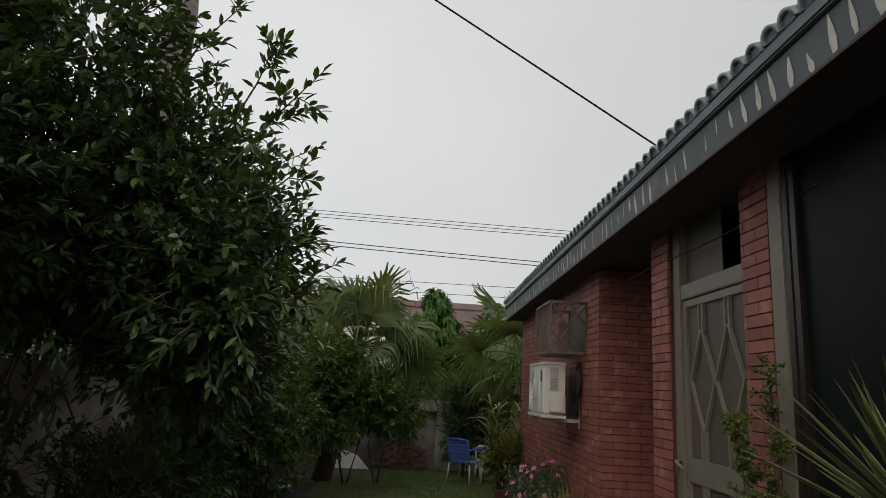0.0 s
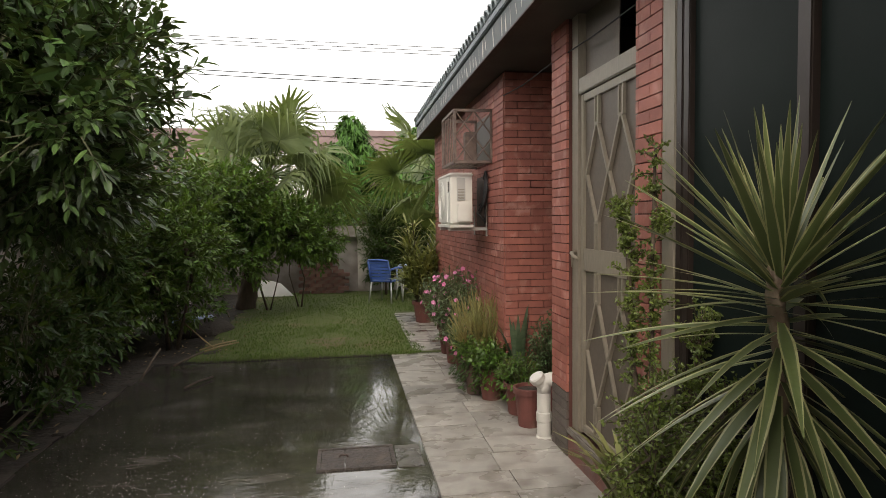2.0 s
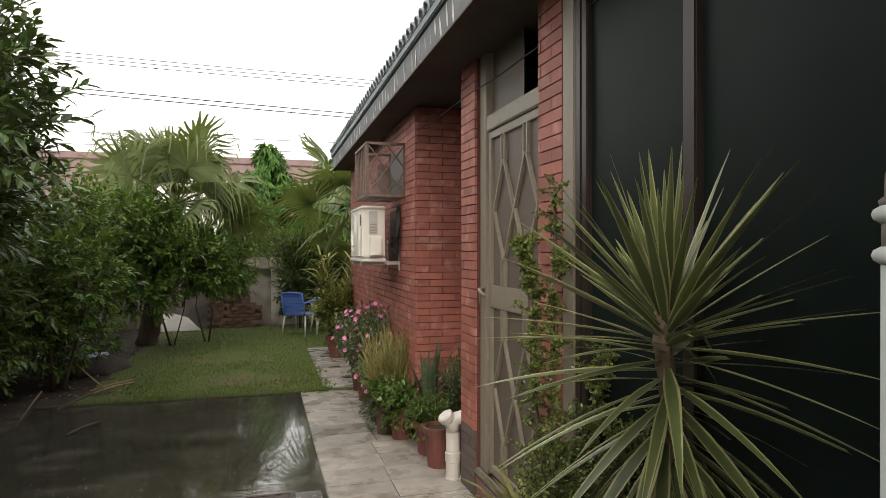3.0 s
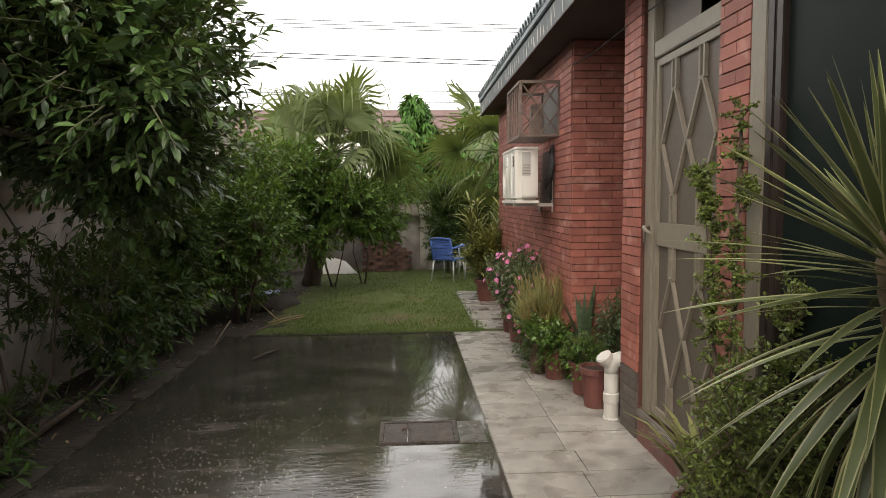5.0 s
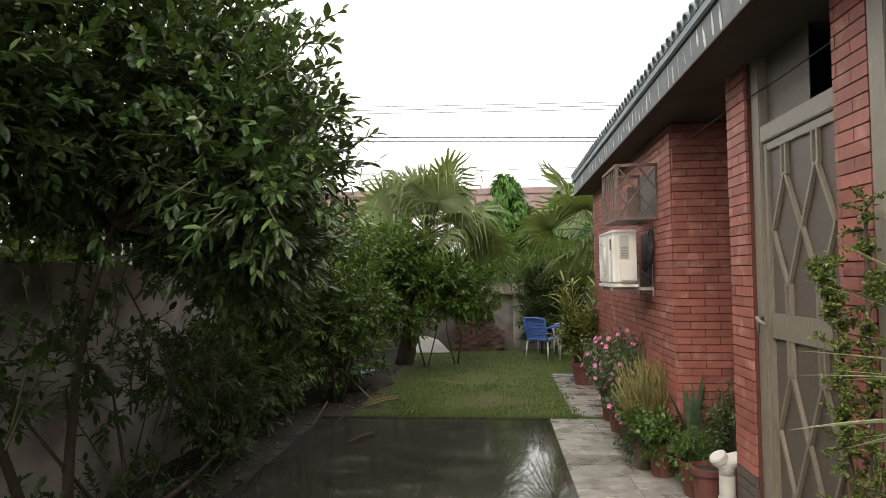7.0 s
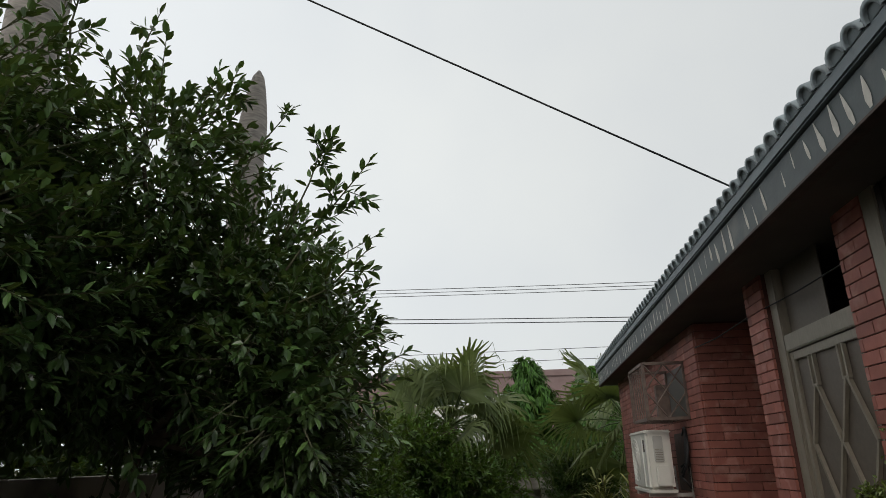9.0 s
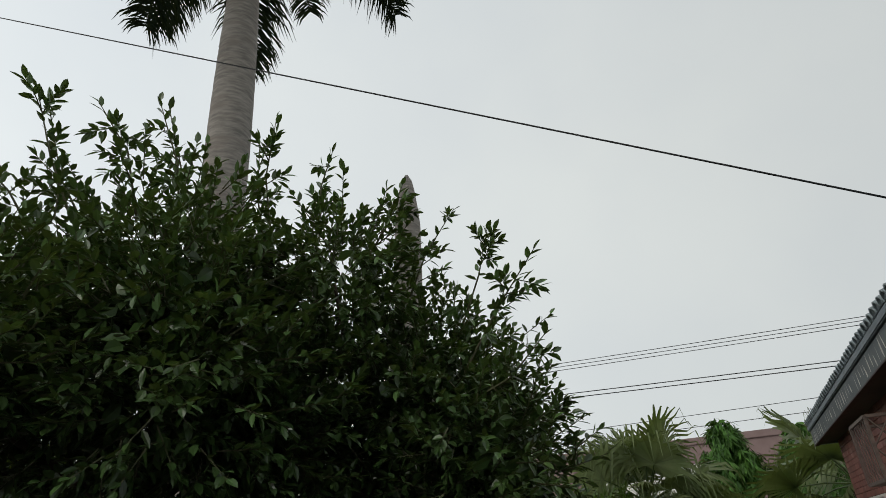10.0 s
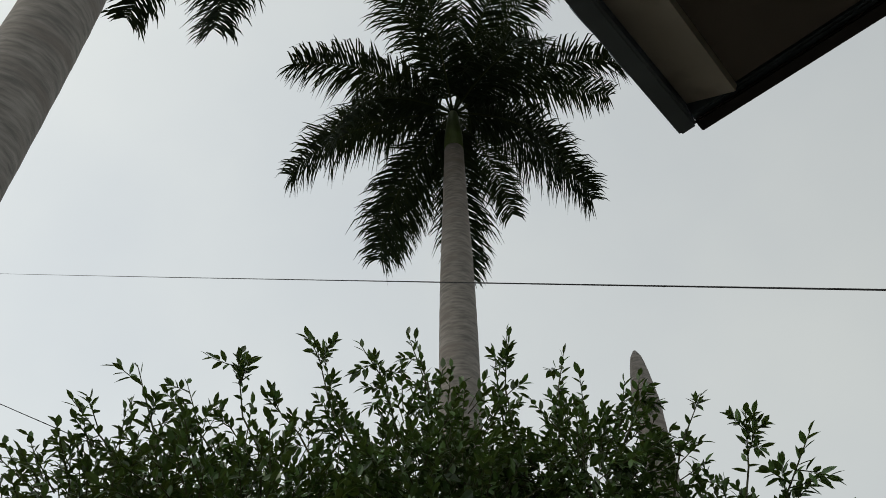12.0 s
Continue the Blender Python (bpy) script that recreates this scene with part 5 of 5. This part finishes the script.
blades(t, 64, 0.56, 0.34, 0.036, 0.16, REDDISH, 0.3, 51, "aloe_leaf")

# ---- fan palms ----


def fan_palm(name, label, base, top, n, size, seed, tilt=(-0.7, 1.2), trunk_r=0.12, hang=1.25):
    global rnd
    rnd = random.Random(seed)
    t = thing(name, label, "palm tree", base)
    b0 = Vector(base)
    c = Vector(top) - b0
    bm = bmesh.new()
    k = 26
    tube(bm, [Vector((0, 0, -0.05)).lerp(c, i / k) for i in range(k + 1)], [trunk_r * (1.15 - 0.25 * i / k) * (1 + 0.10 * (i % 2)) for i in range(k + 1)], 12)
    part("trunk", bm, BARK, t, "rough fibrous trunk", smooth=True)
    for i in range(n):
        az = i * 2.39996 + rnd.uniform(-0.3, 0.3)
        el = tilt[1] + (tilt[0] - tilt[1]) * (i + 0.5) / n + rnd.uniform(-0.15, 0.15)
        h = Vector((math.cos(az), math.sin(az), 0))
        d = h * math.cos(el) + Vector((0, 0, math.sin(el)))
        s = size * rnd.uniform(0.72, 1.18)
        hub = c + d * s * 0.75 - Vector((0, 0, 0.05 * s))
        st = bmesh.new()
        tube(st, [c, c + d * s * 0.4, hub], [0.018, 0.013, 0.009], 5)
        f = part("leaf_stalk", st, SHAFT, t)
        L = Leaves()
        side = d.cross(Vector((0, 0, 1))).normalized()
        up = side.cross(d)
        up = (up + rv(0.95)).normalized()
        side = d.cross(up).normalized()
        m = 26
        droop = rnd.uniform(0.35, hang)
        for j in range(m):
            a = -2.15 + 4.3 * j / (m - 1)
            o = (d * math.cos(a) + side * math.sin(a)).normalized()
            ln = s * 0.85 * (1 - 0.18 * abs(a) / 2.15) * rnd.uniform(0.9, 1.06)
            g = Vector((0, 0, -1)) * ln
            fold = up * 0.06 * ln * math.cos(a)
            L.blade([hub, hub + o * ln * 0.42 + fold, hub + o * ln * 0.66 + g * rnd.uniform(0.03, 0.14), hub + o * ln * 0.84 + g * droop * rnd.uniform(0.2, 0.4), hub + o * ln * 0.92 + g * droop * rnd.uniform(0.45, 0.9)],
                    up, 0.060 * s / 0.95, [0.25, 1, 0.62, 0.34, 0.05])
        mpart("fan", L.mesh("fan"), PALMLEAF, f)["kind"] = "stuff"
    return t


fan_palm("fan_palm", "fan palm with drooping split leaves and rough trunk", (-1.72, 12.3, 0), (-1.27, 12.4, 2.34), 28, 1.12, 2, (-0.35, 1.35), 0.14, 0.9)
fan_palm("fan_palm", "fan palm leaning out behind the house wing", (1.95, 12.7, 0), (1.82, 12.5, 2.35), 20, 1.25, 5, (-0.7, 1.25), 0.12, 0.45)

# ---- shrubs ----
citrus("lime_shrub", "light green shrub beside the lawn", (-2.05, 8.9, 0), [((-2.25, 8.6, 1.15), (0.55, 0.6, 0.75)), ((-1.85, 9.0, 1.25), (0.45, 0.5, 0.6)), ((-2.5, 8.0, 0.8), (0.35, 0.5, 0.6)), ((-2.1, 9.8, 1.5), (0.55, 0.6, 0.7)), ((-2.2, 10.6, 1.2), (0.5, 0.5, 0.8)), ((-1.95, 9.2, 0.55), (0.45, 0.5, 0.35)), ((-2.3, 9.6, 2.1), (0.6, 0.7, 0.4))],
       13500, leaf=(0.088, 0.042), mat=LEAF2, trunks=[([(-2.1, 8.9, 0), (-2.1, 8.8, 0.5), (-2.2, 8.7, 1.0)], 0.03), ([(-2.0, 8.9, 0), (-1.9, 9.0, 0.5), (-1.85, 9.0, 1.1)], 0.025)], seed=12)
citrus("lime_shrub", "leafy green shrub near the boundary wall", (-1.25, 12.0, 0), [((-1.5, 11.6, 1.45), (0.55, 0.5, 0.45)), ((-0.8, 12.3, 1.35), (0.45, 0.4, 0.5)), ((-0.45, 12.6, 1.1), (0.35, 0.35, 0.4)), ((-1.2, 12.0, 1.75), (0.6, 0.4, 0.3)), ((-0.95, 12.0, 1.3), (0.5, 0.4, 0.4)), ((-1.9, 11.2, 1.3), (0.45, 0.5, 0.55)), ((-1.55, 11.0, 1.0), (0.45, 0.4, 0.4)), ((-0.35, 11.9, 1.35), (0.38, 0.35, 0.45)), ((-1.1, 11.2, 1.6), (0.6, 0.4, 0.35)), ((-0.75, 11.4, 1.3), (0.45, 0.4, 0.45)), ((-2.0, 11.0, 2.0), (0.6, 0.5, 0.5)), ((-1.6, 11.5, 2.1), (0.5, 0.4, 0.35))],
       17000, leaf=(0.10, 0.046), mat=LEAF2, trunks=[([(-1.3, 12.0, 0), (-1.42, 11.9, 0.5), (-1.35, 11.7, 0.9), (-1.5, 11.7, 1.3)], 0.02), ([(-0.75, 12.3, 0), (-0.68, 12.3, 0.5), (-0.8, 12.3, 0.9), (-0.75, 12.3, 1.3)], 0.016), ([(-0.8, 12.3, 0), (-0.95, 12.3, 0.6), (-0.9, 12.2, 1.1)], 0.012), ([(-1.25, 12.0, 0), (-1.1, 12.0, 0.6), (-1.05, 12.0, 1.2)], 0.012)], seed=13)
citrus("dark_shrub", "dark shrub in the corner by the boundary wall", (0.85, 13.7, 0), [((0.85, 13.7, 1.0), (0.45, 0.4, 0.75)), ((1.3, 13.9, 1.1), (0.5, 0.4, 0.8)), ((0.7, 13.9, 1.6), (0.4, 0.3, 0.3))],
       8000, leaf=(0.10, 0.036), mat=LEAF3, trunks=[([(0.85, 13.7, 0), (0.85, 13.7, 0.6), (0.9, 13.7, 1.0)], 0.03)], seed=14)
citrus("dark_shrub", "slender dark shrub in front of the garden wall", (-2.5, 6.55, 0), [((-2.5, 6.4, 0.72), (0.45, 0.55, 0.42)), ((-2.35, 6.3, 0.45), (0.3, 0.3, 0.25)), ((-2.6, 6.9, 0.9), (0.3, 0.35, 0.3))],
       2600, leaf=(0.085, 0.03), mat=LEAF3, trunks=[([(-2.5, 6.55, 0), (-2.45, 6.55, 0.35), (-2.5, 6.5, 0.7)], 0.022), ([(-2.48, 6.5, 0), (-2.3, 6.3, 0.3), (-2.3, 6.25, 0.5)], 0.015)], seed=15)
citrus("dark_shrub", "shaded leafy shrub by the garden wall", (-2.45, 7.6, 0), [((-2.45, 7.6, 1.35), (0.42, 0.5, 0.55)), ((-2.4, 7.3, 0.6), (0.35, 0.4, 0.4)), ((-2.5, 9.6, 1.0), (0.4, 0.6, 0.8)), ((-2.5, 10.6, 1.2), (0.4, 0.6, 0.8))],
       9000, leaf=(0.095, 0.034), mat=LEAF3, trunks=[([(-2.45, 7.6, 0), (-2.45, 7.6, 0.6), (-2.45, 7.6, 1.2)], 0.025)], seed=16)
citrus("bed_plant", "low dark leafy plants on the shaded bed", (-2.4, 4.9, 0), [((-2.4, 4.6, 0.18), (0.35, 0.5, 0.18)), ((-2.35, 5.4, 0.16), (0.3, 0.4, 0.15)), ((-2.4, 3.8, 0.25), (0.35, 0.5, 0.25)), ((-2.3, 3.0, 0.2), (0.4, 0.5, 0.2)), ((-2.35, 6.2, 0.15), (0.3, 0.5, 0.15)), ((-2.15, 4.3, 0.12), (0.2, 0.4, 0.12))],
       1500, leaf=(0.08, 0.03), mat=LEAF3, seed=17)
citrus("hedge", "mixed green hedge behind the boundary wall", (0.2, 16.2, 0), [((-1.4, 16.0, 1.5), (0.9, 0.5, 0.7)), ((0.1, 16.2, 1.55), (0.8, 0.5, 0.6)), ((1.6, 16.2, 1.6), (0.9, 0.5, 0.8)), ((-3.2, 16.0, 1.8), (1.0, 0.5, 0.9)), ((2.9, 16, 1.8), (0.8, 0.5, 0.8))],
       11000, leaf=(0.12, 0.042), mat=LEAF3, trunks=[([(0.1, 16.2, 0), (0.1, 16.2, 0.8), (0.1, 16.2, 1.4)], 0.04)], seed=18)


citrus("neighbour_hedge", "dark trees and shrubs beyond the garden wall", (-4.6, 5.0, 0), [((-4.3, 1.0 + 1.5 * i, 1.7 + 0.25 * (i % 3)), (0.8, 1.0, 1.0)) for i in range(9)] + [((-4.2, -1.2, 1.8), (0.8, 1.2, 1.0))],
       26000, leaf=(0.13, 0.05), mat=LEAF3, trunks=[([(-4.5, 1.5 + 3 * i, 0), (-4.5, 1.5 + 3 * i, 0.7), (-4.4, 1.5 + 3 * i, 1.4)], 0.05) for i in range(4)], seed=19, fill=1.5)


def ashok(name, label, x, y, h, r, seed):
    global rnd
    rnd = random.Random(seed)
    t = thing(name, label, "tree", (x, y, 0))
    bm = bmesh.new()
    tube(bm, [(0, 0, -0.05), (0, 0, h * 0.5), (0, 0, h * 0.97)], [0.09, 0.06, 0.01], 8)
    part("trunk", bm, BARK, t, smooth=True)
    L = Leaves()
    for i in range(420):
        k = rnd.random() ** 0.75
        z = h * (0.14 + 0.86 * (1 - k))
        rr = r * min(1, (0.10 + k * 1.75)) * rnd.uniform(0.72, 1.06)
        a = rnd.uniform(0, 6.283)
        o = Vector((math.cos(a), math.sin(a), 0))
        p = o * rr + Vector((0, 0, z))
        for j in range(16):
            d = o * rnd.uniform(-0.1, 0.9) + Vector((0, 0, -1)) * rnd.uniform(0.5, 1.2) + rv(0.55)
            L.leaf(p + rv(0.07), d, o + Vector((0, 0, 0.6)) + rv(0.4), rnd.uniform(0.20, 0.34), rnd.uniform(0.05, 0.075), 0.25)
        for j in range(6):
            q = o * rr * rnd.uniform(0.2, 0.75) + Vector((0, 0, z + rnd.uniform(-0.15, 0.1)))
            L.leaf(q, rv() + Vector((0, 0, -0.6)), o, 0.34, 0.12, 0.1)
    mpart("crown", L.mesh("crown"), ASHLEAF, t)["kind"] = "stuff"
    return t


ASHLEAF = mk("mast tree leaf", (0.026, 0.076, 0.012), (0.066, 0.150, 0.027), spec=0.2, rough=0.55, scale=2, bump=0, isl=0.5, trans=0.12)
ashok("mast_tree", "conical mast tree with drooping bright green leaves", 0.30, 22.0, 5.0, 1.35, 3)
ashok("mast_tree", "conical mast tree partly behind a palm", 2.3, 22.3, 4.6, 1.3, 4)

# ---- neighbouring building and lines ----
house = thing("neighbour_house", "faded pink brick building with a whitewashed bay", "building", (0, 28, 0))
part("wall", bbox(-9, 12, 0.0, 6, -0.06, 5.05), FARBRICK, house)
part("parapet", bbox(-9.05, 12.05, -0.06, 0.2, 5.052, 5.32, bevel=0.02), FARBRICK, house)
part("ledge", bbox(-9, 12, -0.05, -0.001, 4.40, 4.46), FARBRICK, house)
part("bay", bbox(-4.3, -0.35, -0.35, -0.052, 1.2, 4.33), FARWHITE, house, "whitewashed bay")
for i in range(5):
    part("bay_line", bbox(-4.28, -0.37, -0.356, -0.3505, 1.75 + i * 0.5, 1.77 + i * 0.5), FARBRICK, house)
part("window", bbox(1.5, 2.6, -0.03, -0.001, 2.2, 3.6), DARKGLASS, house)


def line(name, label, a, b, r, sag, n=24):
    a, b = Vector(a), Vector(b)
    bm = bmesh.new()
    tube(bm, [a.lerp(b, i / n) - Vector((0, 0, sag * 4 * (i / n) * (1 - i / n))) for i in range(n + 1)], r, 5)
    return tagged(part(name, bm, CABLE, smooth=True), label, "cable", "overhead lines")


for z in (12.38, 12.16, 11.94):
    line("power_line", "thin overhead power line against the sky", (-32, 40, z + 0.62), (32, 40, z - 0.38), 0.020, 0.25)
for z in (10.36, 10.10):
    line("power_line", "dark overhead power line against the sky", (-32, 40, z + 1.0), (32, 40, z - 1.0), 0.028, 0.2)
for z in (8.35, 7.65):
    line("power_line", "faint distant overhead line", (-32, 42, z), (32, 42, z + 0.4), 0.018, 0.1)
for z in (12.48, 11.5):
    line("power_line", "thin overhead power line beyond the palms", (-20, -15, z), (-20, 30, z - 4.15), 0.012, 0.0)
line("service_cable", "black twisted service cable from eave past the palm", (1.75, 5.04, 3.31), (-30.0, 1.65, 20.95), 0.0075, 0.02)

# ---- grass ----
rnd = random.Random(5)
wp = bmesh.new()
_c = wp.verts.new((0, 0, 0.004))
_rim = [wp.verts.new((0.62 * (1 + 0.3 * noise.noise((math.cos(a), math.sin(a), 2))) * math.cos(a), 0.42 * (1 + 0.35 * noise.noise((math.cos(a) * 2, math.sin(a) * 2, 5))) * math.sin(a), -0.006)) for a in [k * math.pi / 18 for k in range(36)]]
for k in range(36):
    wp.faces.new((_c, _rim[k], _rim[(k + 1) % 36]))
WORN = mk("worn earth in the lawn", (0.12, 0.09, 0.045), (0.06, 0.07, 0.022), rough=0.95, scale=7, bump=0.6, bscale=30)
part("worn_patch", wp, WORN, lawn, "bare brown worn patch").location = (-0.2, 8.95, 0.010)
gr = Leaves()
for i in range(32000):
    x, y = rnd.uniform(-1.75, 1.6), 8.05 + 6.3 * rnd.random() ** 1.5
    if x > 0.86 - (y - 9.0) * 0.03 + 0.05 * math.sin(y * 7) + 0.03 * math.sin(y * 23) and y < 11.2:
        continue
    if noise.noise((x * 1.1 + 3, y * 0.8, 0)) > 0.32 and rnd.random() < 0.75:
        continue
    if ((x + 0.2) / 0.6) ** 2 + ((y - 8.95) / 0.4) ** 2 < 0.8 + 0.5 * noise.noise((x * 3, y * 3, 4)) and rnd.random() < 0.55:
        continue
    if x < -1.15 and rnd.random() < (-1.15 - x) * 1.6:
        continue
    o = Vector((rnd.uniform(-1, 1), rnd.uniform(-1, 1), 0)) * 0.012
    h = rnd.uniform(0.014, 0.036)
    p = Vector((x, y, 0.004 if x < 0.8 else 0.018))
    gr.blade([p, p + o * 0.5 + Vector((0, 0, h * 0.7)), p + o * 1.5 + Vector((0, 0, h))], Vector((rnd.uniform(-1, 1), rnd.uniform(-1, 1), 0.1)), 0.0052, [1, 0.8, 0.1])
tagged(mpart("grass", gr.mesh("grass"), GRASS), "short green grass blades", "grass", kind="stuff")
dl = Leaves()
for i in range(420):
    x, y = rnd.uniform(-2.8, -1.2), rnd.uniform(2.5, 12.5)
    if x > -2.02 and y < 8.15:
        continue
    dl.leaf(Vector((x, y, 0.03)), Vector((rnd.uniform(-1, 1), rnd.uniform(-1, 1), 0.2)), Vector((0, 0, 1)), rnd.uniform(0.03, 0.07), 0.022)
tagged(mpart("fallen_leaves", dl.mesh("fallen_leaves"), STRAW), "dry brown leaves lying on the soil", "leaves", kind="stuff")

# ---- paving slabs ----
_s = bbox(-0.5, 0.5, -0.5, 0.5, -0.5, 0.5)
_unit = bpy.data.meshes.new("slab")
_s.to_mesh(_unit)
_s.free()


def slab(parent, x0, x1, y0, y1, lift=0.0):
    o = mpart("slab", _unit, SLAB, parent)
    o.matrix_basis = pose((x0 + x1) / 2, (y0 + y1) / 2, lift - 0.009 + rnd.uniform(-0.0015, 0.002), rnd.uniform(-0.15, 0.15), rnd.uniform(-0.15, 0.15)) @ Matrix.Diagonal((x1 - x0 - 0.005, y1 - y0 - 0.005, 0.02, 1))


y = 0.28
while y < 8.05:
    m = 1.0 + rnd.uniform(-0.05, 0.05)
    slab(path, 0.535, m, y, min(y + 0.292, 8.1))
    slab(path, m, 1.495, y, min(y + 0.292, 8.1))
    y += 0.292
while y < 10.9:
    m = 1.1 + rnd.uniform(-0.06, 0.06)
    slab(path_far, 0.80, m, y, y + 0.29, 0.02)
    slab(path_far, m, 1.368, y, y + 0.29, 0.02)
    y += 0.292

# ---- bricks ----
_bu = bpy.data.meshes.new("brick")
_s = bbox(-0.5, 0.5, -0.5, 0.5, -0.5, 0.5)
_s.to_mesh(_bu)
_s.free()
STAINED = _bu.copy()
STAINED.materials.append(mk("cement-stained brick", (0.13, 0.105, 0.09), (0.09, 0.07, 0.06), rough=0.85, scale=8, bump=0.4, obj=0.15))
COURSE, LEN = 0.0602, 0.222


def lay(parent, name, axis, a0, a1, face, z1, sign, stuff_from=None, low=0):
    """Courses of face bricks along x or y, between a0 and a1, proud of a wall at face; past stuff_from they are joined."""
    rest = Leaves()
    k = 0
    while (k + 1) * COURSE < z1:
        z = k * COURSE + COURSE / 2
        a = a0 - (LEN * 0.5 if k % 2 else 0)
        while a < a1 - 0.005:
            b0, b1 = max(a, a0), min(a + LEN, a1)
            a += LEN
            if b1 - b0 < 0.02:
                continue
            c, ln, d = (b0 + b1) / 2, b1 - b0 - 0.004, 0.016
            off = face + sign * (-0.004) + rnd.uniform(-0.0012, 0.0012)
            loc = (c, off, z) if axis == "x" else (off, c, z)
            size = (ln, d, COURSE - 0.0065) if axis == "x" else (d, ln, COURSE - 0.0065)
            if stuff_from is not None and c > stuff_from:
                i = len(rest.v)
                for sx in (-0.5, 0.5):
                    for sy in (-0.5, 0.5):
                        for sz in (-0.5, 0.5):
                            rest.v.append((loc[0] + sx * size[0], loc[1] + sy * size[1], loc[2] + sz * size[2]))
                rest.f += [(i, i + 1, i + 3, i + 2), (i + 4, i + 6, i + 7, i + 5), (i, i + 4, i + 5, i + 1), (i + 2, i + 3, i + 7, i + 6), (i, i + 2, i + 6, i + 4), (i + 1, i + 5, i + 7, i + 3)]
            else:
                mpart("brick", STAINED if k < low else _bu, BRICK, parent).matrix_basis = Matrix.Translation(loc) @ Matrix.Diagonal((*size, 1))
        k += 1
    if rest.v:
        mpart(name, rest.mesh(name), BRICK, parent, "joined courses of red brick")["kind"] = "stuff"


lay(wing, "brickwork", "x", 1.370, 2.16, 6.134, 2.79, 1)
lay(wing, "brickwork_side", "y", 6.148, 10.15, 1.374, 2.79, 1, stuff_from=6.75)
lay(wdoor, "brickwork", "y", 4.802, 5.09, 1.4375, 2.83, 1, low=7)
lay(wdoor, "brickwork_back", "x", 1.446, 1.72, 5.096, 2.83, 1)
lay(wpier, "brickwork", "y", 3.601, 3.855, 1.4375, 2.85, 1)
